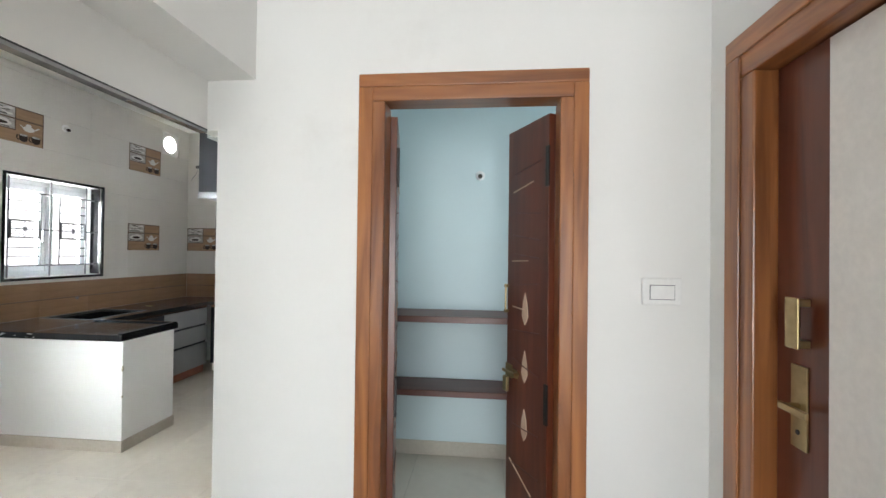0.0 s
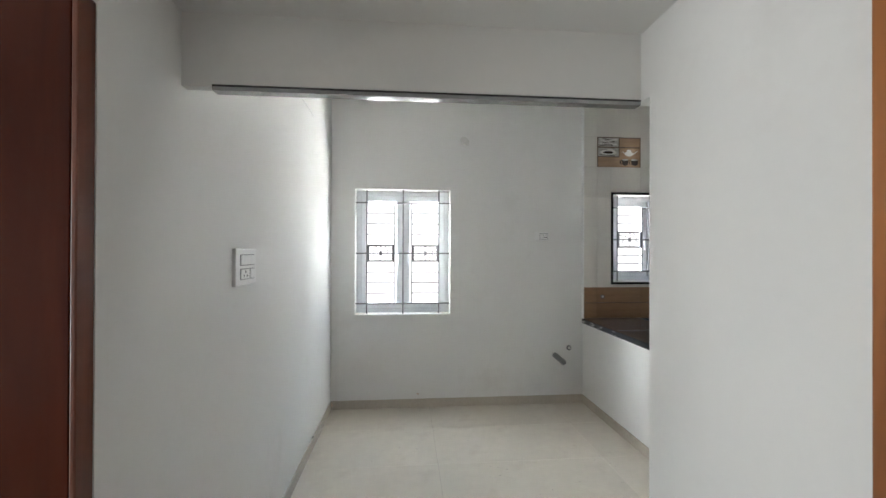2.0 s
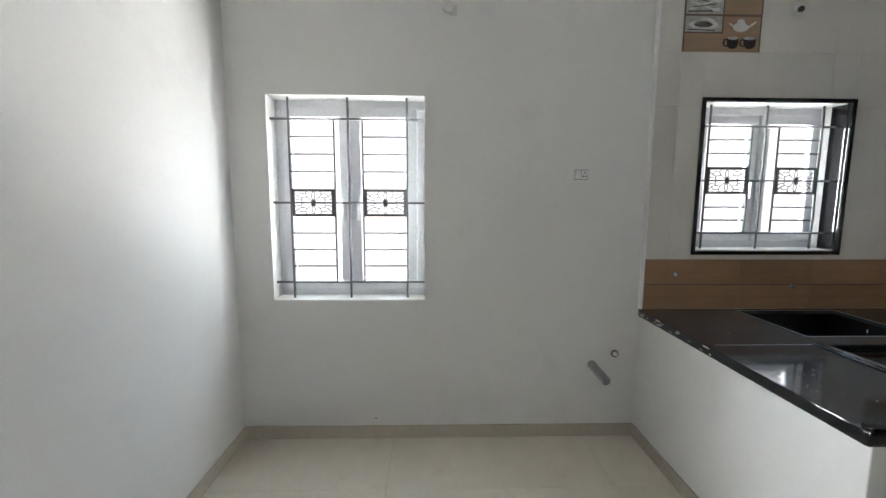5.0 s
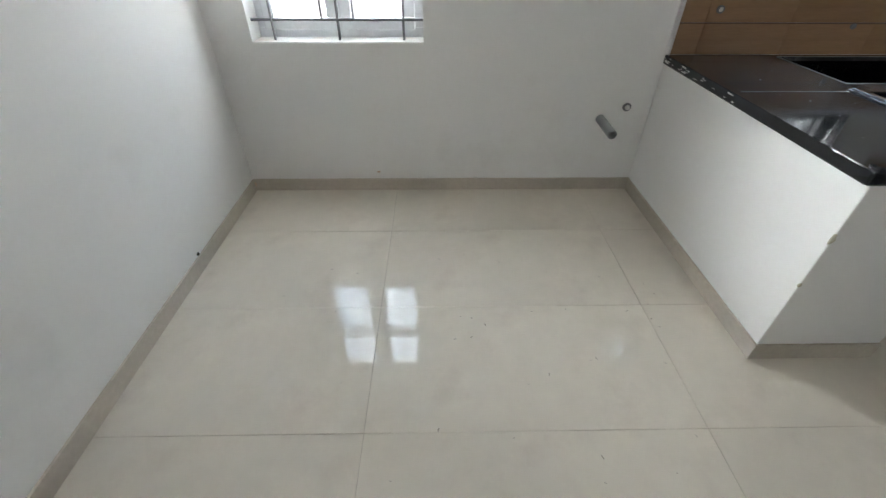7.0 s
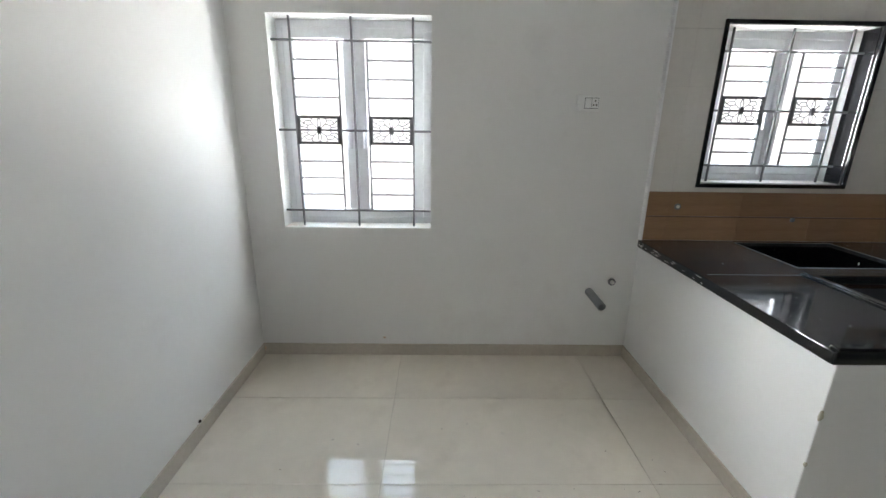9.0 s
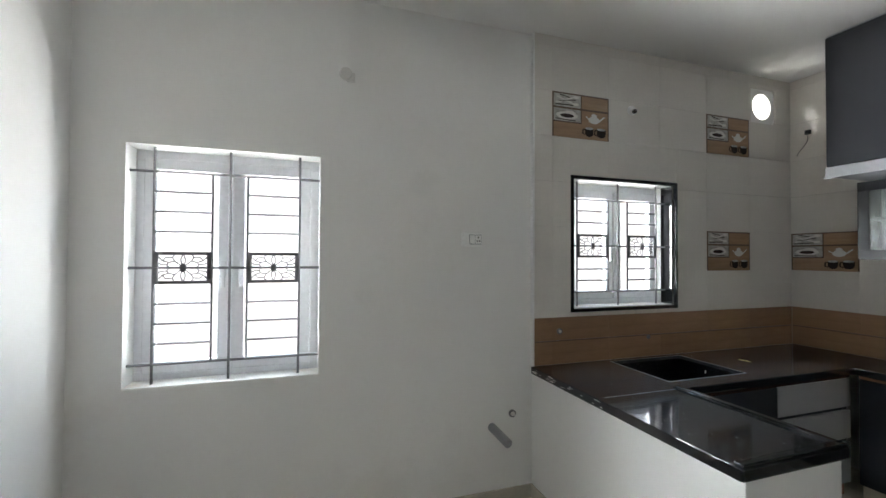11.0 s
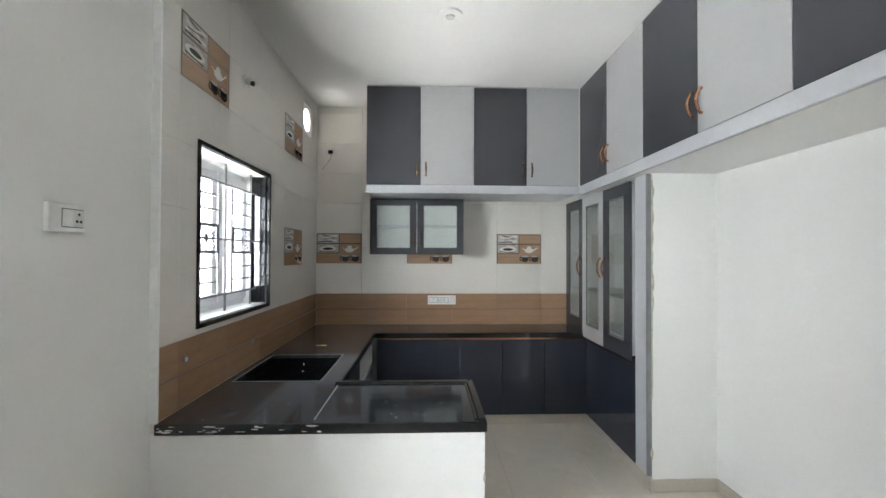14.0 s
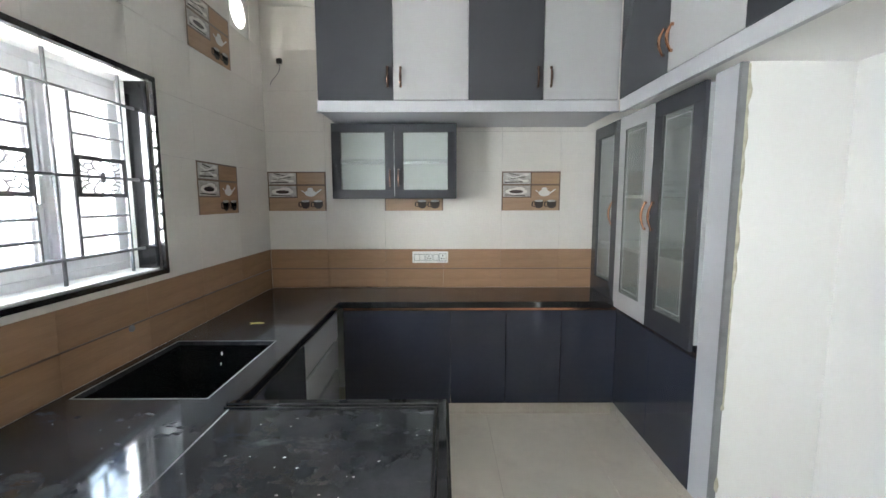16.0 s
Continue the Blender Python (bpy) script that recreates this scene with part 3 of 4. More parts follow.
for a in ((x0 - 0.006, y0 - 0.006, x0, y1 + 0.006), (x1, y0 - 0.006, x1 + 0.006, y1 + 0.006), (x0, y0 - 0.006, x1, y0), (x0, y1, x1, y1 + 0.006)):
    box(bm, a[0], a[1], WT + 0.0005, a[2], a[3], WT + 0.0015)
part("sealant", bm, GREYSEAL, sink, "pale sealant round the bowl")

part("slab_joint", one_box(-3.4035, 4.02, WT - 0.004, -3.3985, 4.485, WT + 0.0006), GREYSEAL, top, "pale filled joint between the slabs")
# White plaster daubed along the front edge near the window wall.
rnd = random.Random(9)
bm = bmesh.new()
for k in range(26):
    x, z = XT + 0.015 + 0.75 * rnd.random() ** 1.8, rnd.uniform(0.812, 0.838)
    w, h = rnd.uniform(0.006, 0.03), rnd.uniform(0.0012, 0.004)
    ring = [bm.verts.new((x + w * math.cos(6.283 * i / 7) * rnd.uniform(0.6, 1.2), 3.9773, z + h * math.sin(6.283 * i / 7) * rnd.uniform(0.5, 1.3))) for i in range(7)]
    tip = bm.verts.new((x, 3.9762, z))
    for i in range(7):
        bm.faces.new((ring[(i + 1) % 7], ring[i], tip))
tagged(link("plaster_daubs", bm, PRINT_WHITE), "dried white plaster daubs along the granite edge", "debris", kind="stuff")

# Flecks of paint and plaster dropped on the worktop.
rnd = random.Random(5)
bm = bmesh.new()
for k in range(48):
    x, y = (rnd.uniform(-3.37, -2.72), rnd.uniform(4.02, 4.46)) if k % 3 else (rnd.uniform(-3.98, -3.45), rnd.choice((rnd.uniform(4.03, 4.5), rnd.uniform(5.2, 6.2))))
    if k % 6 == 5:
        x, y = rnd.gauss(-3.72, 0.09), rnd.gauss(5.45, 0.14)
    r, a, n = rnd.uniform(0.0015, 0.0042), rnd.uniform(0, 6.3), 6
    ring = [bm.verts.new((x + r * rnd.uniform(0.5, 1.2) * math.cos(a + 6.283 * i / n) * rnd.choice((1, 1, 2.2)), y + r * rnd.uniform(0.5, 1.2) * math.sin(a + 6.283 * i / n), WT + 0.0006)) for i in range(n)]
    tip = bm.verts.new((x, y, WT + 0.002))
    for i in range(n):
        bm.faces.new((ring[i], ring[(i + 1) % n], tip))
tagged(link("paint_flecks", bm, SMEAR), "pale flecks of paint and plaster on the worktop", "debris", kind="stuff")
f = thing("paint_smear", (-3.74, 5.47, WT), "small yellow paint smear on the granite", "stain")
bm = bmesh.new()
ring = [bm.verts.new((-3.74 + 0.045 * math.cos(k * 0.7) * (1 + 0.3 * math.sin(k * 2.3)), 5.47 + 0.020 * math.sin(k * 0.7) * (1 + 0.3 * math.cos(k * 3.1)), WT + 0.0008)) for k in range(9)]
tip = bm.verts.new((-3.74, 5.47, WT + 0.0022))
for k in range(9):
    bm.faces.new((ring[k], ring[(k + 1) % 9], tip))
part("smear", bm, YELLOW, f)


# ---- cabinets ----
def handle(parent, a, b, out, material=COPPER):
    """A bowed bar handle from a to b, standing off along out."""
    a, b, out = Vector(a), Vector(b), Vector(out)
    bm = bmesh.new()
    pts = [a.lerp(b, k / 8) + out * (0.3 + 0.7 * math.sin(math.pi * k / 8)) for k in range(9)]
    for k, (p, q) in enumerate(zip(pts, pts[1:])):
        rod(bm, p, q, 0.0052 + 0.003 * math.sin(math.pi * (k + 0.5) / 8), 8)
    rod(bm, a, a + out * 0.4, 0.008, 8)
    rod(bm, b, b + out * 0.4, 0.008, 8)
    return smooth(part("handle", bm, material, parent, "bowed copper handle" if material is COPPER else "bowed bronze handle"))


def cupboard(name, at, label, group=""):
    return thing(name, at, label, "cabinet", group)


# Upper cabinets against the north wall.
UX = [-3.46, -2.988, -2.525, -2.06, -1.592]
for k in range(2):
    c = cupboard("loft_cabinet", ((UX[2 * k] + UX[2 * k + 2]) / 2, 6.15, 2.15), "ceiling-high cupboard with one charcoal and one light grey door", "loft cabinets")
    part("body", one_box(UX[2 * k] + 0.001, 5.866, 2.150, UX[2 * k + 2] - 0.001, YT, CEIL - 0.003), BOARD, c)
    for j, m in ((0, DARK), (1, LIGHT)):
        a, b = UX[2 * k + j], UX[2 * k + j + 1]
        d = part("door", one_box(a + 0.002, 5.845, 2.155, b - 0.002, 5.865, CEIL - 0.02, bevel=0.0015), m, c, "charcoal door" if m is DARK else "light grey door")
        hx = b - 0.035 if j == 0 else a + 0.045
        handle(d, (hx, 5.845, 2.235), (hx, 5.845, 2.345), (0, -0.025, 0), BRONZE)
shelf = thing("loft_shelf_board", (-2.5, 6.15, 2.08), "pale grey board under the high cupboards", "shelf")
part("board", one_box(-3.46, 5.835, 2.090, -1.592, YT, 2.149, bevel=0.003), BOARD, shelf)
part("lip", one_box(-3.465, 5.825, 2.078, -1.592, 5.86, 2.089, bevel=0.002), BOARD, shelf)

# Loft along the east side, over the tall unit and the alcove.
LY = [5.84, 5.29, 4.762, 4.234, 3.694, 3.34]
for k, pair in enumerate(((0, 1), (2, 3), (4,))):
    ya, yb = LY[pair[0]], LY[pair[-1] + 1]
    lab = "ceiling-high cupboard with a charcoal and a light grey door" if len(pair) == 2 else "narrow ceiling-high cupboard with one charcoal door"
    c = cupboard("loft_cabinet", (-1.35, (ya + yb) / 2, 2.15), lab, "loft cabinets")
    part("body", one_box(-1.568, yb + 0.001, 2.150, AX - 0.002, ya - 0.001, CEIL - 0.003), BOARD, c)
    for j in pair:
        m = DARK if j % 2 == 0 else LIGHT
        a, b = LY[j + 1], LY[j]
        d = part("door", one_box(-1.589, a + 0.002, 2.155, -1.569, b - 0.002, CEIL - 0.02, bevel=0.0015), m, c, "charcoal door" if m is DARK else "light grey door")
        if j < 4:
            hy = a + 0.035 if j % 2 == 0 else b - 0.035
            handle(d, (-1.589, hy, 2.245), (-1.589, hy, 2.365), (-0.03, 0, 0))
c = thing("loft_slab", (-1.35, 4.4, 2.05), "white painted slab with a pale grey front board", "shelf")
part("slab", one_box(-1.560, 3.341, 2.09, AX, 5.80, 2.149), CEILING, c, "white painted underside")
part("board", one_box(-1.590, 3.34, 2.075, -1.562, 5.824, 2.152, bevel=0.003), BOARD, c)

# Small wall cabinet with glazed doors.


def glazed_door(parent, axis, w0, w1, u0, u1, z0, z1, material, g=0.06, shelves=(), rail=None):
    """A framed door; axis names the normal; w0, w1 its faces. The glass sits in a rebate."""
    bm = bmesh.new()
    rb = rail or g
    for a in ((u0, z0, u1, z0 + rb), (u0, z1 - g, u1, z1), (u0, z0 + rb, u0 + g, z1 - g), (u1 - g, z0 + rb, u1, z1 - g)):
        if axis == "y":
            box(bm, a[0], w0, a[1], a[2], w1, a[3], bevel=0.002)
        else:
            box(bm, w0, a[0], a[1], w1, a[2], a[3], bevel=0.002)
    d = part("door", bm, material, parent, "glazed charcoal door" if material is DARK else "glazed light grey door")
    wm = (w0 + w1) / 2
    p = (u0 + g - 0.004, z0 + rb - 0.004, u1 - g + 0.004, z1 - g + 0.004)
    b = one_box(p[0], wm - 0.002, p[1], p[2], wm + 0.002, p[3]) if axis == "y" else one_box(wm - 0.002, p[0], p[1], wm + 0.002, p[2], p[3])
    ob = part("pane", b, FROST if axis == "y" else REEDED, d, "frosted greenish glass")
    ob.visible_shadow = False
    bm = bmesh.new()
    for a in ((p[0], p[1], p[2], p[1] + 0.008), (p[0], p[3] - 0.008, p[2], p[3]), (p[0], p[1], p[0] + 0.008, p[3]), (p[2] - 0.008, p[1], p[2], p[3])):
        if axis == "y":
            box(bm, a[0], w0 + 0.002, a[1], a[2], wm - 0.003, a[3])
        else:
            box(bm, w0 + 0.002, a[0], a[1], wm - 0.003, a[2], a[3])
    part("bead", bm, BLACKMETAL, d, "dark glazing bead")
    if axis == "x":
        bm = bmesh.new()
        q = (p[0] + 0.03, p[1] + 0.03, p[2] - 0.03, p[3] - 0.03)
        for a in ((q[0], q[1], q[2], q[1] + 0.003), (q[0], q[3] - 0.003, q[2], q[3]), (q[0], q[1], q[0] + 0.003, q[3]), (q[2] - 0.003, q[1], q[2], q[3])):
            box(bm, wm - 0.0032, a[0], a[1], wm - 0.0024, a[2], a[3])
        part("etched_line", bm, ETCH, d, "pale etched border line")
    return d


gx0, gx1, gz0, gz1 = -3.474, -2.585, 1.548, 2.076
c = cupboard("glass_cabinet", ((gx0 + gx1) / 2, 6.3, gz0), "charcoal wall cabinet with two frosted glass doors")
bm = bmesh.new()
for a in ((gx0, gz0, gx1, gz0 + 0.018), (gx0, gz1 - 0.018, gx1, gz1), (gx0, gz0 + 0.018, gx0 + 0.018, gz1 - 0.018), (gx1 - 0.018, gz0 + 0.018, gx1, gz1 - 0.018)):
    box(bm, a[0], 6.212, a[1], a[2], YT, a[3])
part("body", bm, DARK, c)
part("back", one_box(gx0 + 0.018, 6.428, gz0 + 0.018, gx1 - 0.018, 6.438, gz1 - 0.018), PLASTIC, c)
part("shelf", one_box(gx0 + 0.018, 6.24, 1.815, gx1 - 0.018, 6.427, 1.833), BOARD, c)
gm = (gx0 + gx1) / 2
for a, b, hx in ((gx0, gm - 0.002, gm - 0.03), (gm + 0.002, gx1, gm + 0.03)):
    d = glazed_door(c, "y", 6.190, 6.210, a, b, gz0, gz1, DARK)
    handle(d, (hx, 6.19, 1.64), (hx, 6.19, 1.75), (0, -0.022, 0), BRONZE)

# Tall glazed unit on the east side, standing on base cabinets.
TY = [5.085, 5.533, 5.982, 6.425]
XF = -1.515
c = cupboard("tall_glass_cabinet", (-1.3, 5.75, 0.845), "tall cabinet with charcoal and light grey glazed doors")
bm = bmesh.new()
box(bm, -1.494, TY[0], 0.846, AX, TY[0] + 0.018, 2.054)
box(bm, -1.494, TY[3] - 0.018, 0.846, AX, TY[3], 2.054)
box(bm, -1.494, TY[0] + 0.018, 0.846, AX, TY[3] - 0.018, 0.864)
box(bm, -1.494, TY[0] + 0.018, 2.036, AX, TY[3] - 0.018, 2.054)
box(bm, AX - 0.012, TY[0] + 0.018, 0.864, AX, TY[3] - 0.018, 2.036)
part("body", bm, LIGHT, c)
for z in (1.20, 1.55):
    part("shelf", one_box(-1.45, TY[0] + 0.019, z, AX - 0.013, TY[3] - 0.019, z + 0.018), LIGHT, c)
for k, m in enumerate((DARK, LIGHT, DARK)):
    a, b = TY[k] + 0.002, TY[k + 1] - 0.002
    z0 = 0.812 if k < 2 else 0.848
    d = glazed_door(c, "x", XF, XF + 0.02, a, b, z0, 2.066, m, g=0.085, rail=0.115)
    hy = (b - 0.04, a + 0.04, a + 0.06)[k]
    handle(d, (XF, hy, 1.37), (XF, hy, 1.52), (-0.03, 0, 0))
p = thing("filler_panel", (-1.48, 4.94, 0), "pale grey filler panel beside the tall cabinet", "panel")
part("panel", one_box(-1.478, AY + 0.014, SK + 0.02, -1.4505, TY[0] - 0.003, 2.088, bevel=0.003), BOARD, p)
part("edge_strip", one_box(-1.480, AY - 0.002, SK + 0.02, -1.4505, AY + 0.013, 2.088), GREYEDGE, p, "rough grey panel edge")
bm = bmesh.new()
rows = []
for k in range(46):
    z = 0.62 + 1.46 * k / 45
    w = 0.006 + (0.022 if z > 1.2 else 0.010) * abs(noise.noise((3.1, z * 9.0, 0.4))) + 0.008 * abs(noise.noise((z * 41.0, 1.7, 0.2)))
    rows.append([bm.verts.new((-1.4505 + d, AY - h, z)) for d, h in ((-0.002, 0.003), (w * 0.5, 0.006), (w, 0.0005))])
for a, c in zip(rows, rows[1:]):
    for i in range(2):
        bm.faces.new((a[i], a[i + 1], c[i + 1], c[i]))
bmesh.ops.recalc_face_normals(bm, faces=bm.faces)
part("joint", bm, PLASTERGAP, p, "crumbling yellowish cement joint")


def base_unit(name, at, label, group="base cabinets"):
    return thing(name, at, label, "cabinet", group)


# Base cabinets: north run, east run, west run.
BX = [-3.38, -2.63, -2.245, -1.86, -1.478]
for k in range(4):
    a, b = BX[k], BX[k + 1]
    c = base_unit("base_cabinet", ((a + b) / 2, 6.2, 0), "glossy navy base cabinet with a plain front under the worktop")
    part("body", one_box(a + 0.001, 6.012, 0.10, b - 0.001, YT - 0.002, 0.80), DARK, c)
    part("door", one_box(a + 0.0015, 5.992, 0.10, b - 0.0015, 6.011, 0.772, bevel=0.0015), NAVY, c, "glossy navy door")
    part("grip_rail", one_box(a, 5.998, 0.776, b, 6.011, 0.799, bevel=0.001), COPPER, c, "copper grip rail")
    part("plinth", one_box(a, 6.03, 0, b, 6.045, 0.099), SKIRT, c, "beige tiled plinth")
EY = [5.09, 5.53, 5.985]
for k in range(2):
    a, b = EY[k], EY[k + 1]
    c = base_unit("base_cabinet", (-1.3, (a + b) / 2, 0), "glossy navy base cabinet under the tall cabinet")
    part("body", one_box(-1.456, a + 0.001, 0.10, AX, b - 0.001, 0.80), DARK, c)
    part("door", one_box(-1.476, a + 0.0015, 0.10, -1.457, b - 0.0015, 0.772, bevel=0.0015), NAVY, c, "glossy navy door")
    part("grip_rail", one_box(-1.470, a, 0.776, -1.457, b, 0.799, bevel=0.001), COPPER, c, "copper grip rail")
    part("plinth", one_box(-1.445, a, 0, -1.43, b, 0.099), SKIRT, c, "beige tiled plinth")
skirting("baseboard_filler", -1.464, AY - 0.011, 0, -1.4505, 5.088, SK + 0.015)
c = base_unit("corner_filler", (-1.3, 6.2, 0), "navy corner base cabinet carrying the tall unit")
part("body", one_box(-1.476, 5.987, 0.10, AX, YT, 0.80), NAVY, c)
part("ledge", one_box(-1.468, 5.09, 0.802, AX, YT, 0.844), GRANITE_CLEAN, c, "black granite ledge")

c = base_unit("base_cabinet", (-3.7, 4.9, 0), "dark base cabinet below the sink")
part("body", one_box(XT, 4.545, 0.10, -3.436, 5.30, 0.60), DARK, c)
part("door", one_box(-3.435, 4.545, 0.10, -3.416, 5.298, 0.772, bevel=0.0015), DARK, c)
part("grip_rail", one_box(-3.43, 4.545, 0.776, -3.417, 5.298, 0.799), COPPER, c, "copper grip rail")
part("plinth", one_box(-3.47, 4.545, 0, -3.455, 5.298, 0.099), PLY, c, "reddish plywood plinth")
c = base_unit("drawer_unit", (-3.7, 5.6, 0), "base unit with three light grey drawers")
part("body", one_box(XT, 5.302, 0.10, -3.436, 5.98, 0.80), DARK, c)
for z0, z1 in ((0.10, 0.36), (0.385, 0.565), (0.59, 0.772)):
    part("drawer", one_box(-3.435, 5.304, z0, -3.416, 5.978, z1, bevel=0.0015), LIGHT, c, "light grey drawer front")
part("grip_rail", one_box(-3.43, 5.302, 0.776, -3.417, 5.98, 0.799), COPPER, c, "copper grip rail")
part("plinth", one_box(-3.47, 5.302, 0, -3.455, 5.98, 0.099), PLY, c, "reddish plywood plinth")


# ---- doors and their frames ----
def door_frame(name, axis, w, out, u0, u1, ztop, width, depth, label):
    """A moulded timber frame: jambs and head, each with a stepped inner edge. w: wall face; out: which way it stands proud."""
    f = tagged(thing(name, (u0, w, 0) if axis == "y" else (w, u0, 0), label, "door frame"), kind="structure")
    def bar(part_name, a0, b0, a1, b1, m, step):
        bm = bmesh.new()
        lo, hi = sorted((w + out * 0.022, w - out * depth))
        for (c0, d0, c1, d1), (e0, e1) in (((a0, b0, a1, b1), (lo, hi)),):
            if axis == "y":
                box(bm, c0, e0, d0, c1, e1, d1, bevel=0.006)
            else:
                box(bm, e0, c0, d0, e1, c1, d1, bevel=0.006)
        part(part_name, bm, m, f)
        bm = bmesh.new()
        lo, hi = sorted((w + out * 0.030, w + out * 0.0215))
        c0, d0, c1, d1 = step
        if axis == "y":
            box(bm, c0, lo, d0, c1, hi, d1, bevel=0.004)
        else:
            box(bm, lo, c0, d0, hi, c1, d1, bevel=0.004)
        part("moulding", bm, m, f)
    head = TEAK_H if axis == "y" else TEAK_Y
    bar("jamb", u0, 0, u0 + width, ztop - width, TEAK, (u0 + 0.002, 0, u0 + width * 0.55, ztop - width * 0.5))
    bar("jamb", u1 - width, 0, u1, ztop - width, TEAK, (u1 - width * 0.55, 0, u1 - 0.002, ztop - width * 0.5))
    bar("head", u0, ztop - width + 0.001, u1, ztop, head, (u0 + 0.002, ztop - width * 0.5 + 0.001, u1 - 0.002, ztop - 0.002))
    return f


door_frame("door_frame_1", "y", YH, -1, -0.642, 0.342, 2.245, 0.118, 0.10, "varnished teak pantry door frame")


def strip(bm, a, b, w, t, normal):
    """A thin bar from a to b, w wide, t thick, facing normal."""
    a, b, n = Vector(a), Vector(b), Vector(normal).normalized()
    d = (b - a).normalized()
    s = d.cross(n)
    vs = [bm.verts.new(p + s * w * i / 2 + n * t * j) for p in (a, b) for i, j in ((-1, 0), (1, 0), (1, 1), (-1, 1))]
    for q in ((0, 1, 2, 3), (7, 6, 5, 4), (0, 4, 5, 1), (1, 5, 6, 2), (2, 6, 7, 3), (3, 7, 4, 0)):
        bm.faces.new([vs[i] for i in q])
    return bm


def diamond(bm, x, z, w, h, y):
    """A small pointed patch on a face at y, with a narrow waist."""
    prof = [(0, 0.5), (0.35, 0.16), (0.5, -0.22), (0.28, -0.38), (0, -0.5), (-0.28, -0.38), (-0.5, -0.22), (-0.35, 0.16)]
    front = [bm.verts.new((x + a * w, y, z + b * h)) for a, b in prof]
    back = [bm.verts.new((x + a * w, y + 0.003, z + b * h)) for a, b in prof]
    bm.faces.new(front), bm.faces.new(back[::-1])
    for k in range(8):
        bm.faces.new((front[k], back[k], back[(k + 1) % 8], front[(k + 1) % 8]))


def pantry_leaf(name, hinge, angle, side, label):
    """A narrow leaf; built with its hinge at the origin, running along x; then swung."""
    d = tagged(thing(name, (0, 0, 0), label, "door", "pantry door leaves"), kind="structure")
    w, h = 0.362, 2.085
    s = side
    xs = sorted((0, s * w))
    bm = one_box(xs[0], -0.018, 0.012, xs[1], 0.018, h + 0.012, bevel=0.003)
    leaf = part("leaf", bm, MAHOG, d)
    for face in (-0.0185,):
        bm = bmesh.new()
        for z in (0.42, 0.62, 0.9, 1.12, 1.32, 1.46, 1.52, 1.66, 1.88):
            za = z + 0.02 * math.sin(z * 21)
            strip(bm, (s * 0.06, face, za), (s * 0.30, face, za + 0.035 * math.sin(z * 9)), 0.006, 0.004, (0, -1, 0))
        part("groove", bm, MAHOG_H, leaf, "carved sweeping grooves")
        bm = bmesh.new()
        for z, x0, x1, dz in ((1.78, 0.12, 0.30, 0.03), (1.43, 0.16, 0.31, 0.004), (1.20, 0.18, 0.30, -0.006), (0.42, 0.12, 0.32, -0.09)):
            strip(bm, (s * x0, face, z + dz), (s * x1, face, z), 0.005, 0.005, (0, -1, 0))
        part("scratch", bm, RAW, leaf, "unvarnished carved line")
        for z in (1.20, 0.92, 0.64):
            bm = bmesh.new()
            diamond(bm, s * 0.185, z, 0.055, 0.155, face - 0.003)
            part("inlay", bm, RAW, leaf, "bare wood dart-shaped patch")
    for z in (1.86, 0.80):
        part("hinge", one_box(-0.012, -0.030, z - 0.09, 0.012, -0.019, z + 0.09, bevel=0.002), BLACKMETAL, d, "black butt hinge")
    d.matrix_basis = pose(hinge[0], hinge[1], 0, 0, 0, angle)
    return d


leaf_r = pantry_leaf("door_1", (0.212, 3.115), -64, -1, "mahogany pantry door leaf with bare dart patches, ajar")
leaf_l = pantry_leaf("door_1", (-0.512, 3.118), 100, 1, "mahogany pantry door leaf swung fully open")


def latch(parent, m):
    bm = bmesh.new()
    rod(bm, (-0.352, -0.034, 1.16), (-0.352, -0.034, 1.31), 0.005, 8)
    for z in (1.17, 1.30):
        rod(bm, (-0.352, -0.018, z), (-0.352, -0.040, z), 0.008, 8)
    o = link("bolt", bm, BRASS)
    o.parent = parent
    tagged(o, "slim brass tower bolt")
    bm = bmesh.new()
    box(bm, -0.365, -0.024, 0.83, -0.30, -0.018, 0.90, bevel=0.002)
    rod(bm, (-0.36, -0.040, 0.865), (-0.25, -0.040, 0.865), 0.008, 8)
    box(bm, -0.335, -0.058, 0.77, -0.295, -0.040, 0.845, bevel=0.004)
    box(bm, -0.30, -0.030, 0.845, -0.24, -0.022, 0.885, bevel=0.002)
    rod(bm, (-0.245, -0.02, 0.865), (-0.245, -0.05, 0.865), 0.012, 10)
    o = link("hasp", bm, BRASS)
    o.parent = parent
    tagged(o, "worn brass hasp and latch")


latch(leaf_r, None)

door_frame("door_frame_2", "x", XE, -1, 1.75, 2.867, 2.253, 0.155, 0.11, "varnished teak frame of the brown hall door")
d = tagged(thing("door_2", (XE + 0.06, 2.35, 0), "closed mahogany door with a white sheet over part of it", "door"), kind="structure")
leaf = part("leaf", one_box(XE + 0.055, 1.908, 0.01, XE + 0.095, 2.710, 2.095, bevel=0.003), MAHOG, d)
# Thin white sheet over the wider part of the leaf.
part("white_sheet", one_box(XE + 0.050, 1.915, 0.02, XE + 0.0545, 2.495, 2.09, bevel=0.001), WHITE_SHEET, leaf, "plain white sheet over the door")
lk = part("lock_plate", one_box(XE + 0.047, 2.572, 0.880, XE + 0.0545, 2.637, 1.135, bevel=0.002), BRASS, leaf, "antique brass lock plate")
bm = bmesh.new()
rod(bm, (XE + 0.05, 2.605, 1.01), (XE + 0.005, 2.605, 1.01), 0.010, 10)
box(bm, XE - 0.005, 2.505, 1.0, XE + 0.008, 2.62, 1.022, bevel=0.004)
part("lever", bm, BRASS, lk, "brass lever handle")
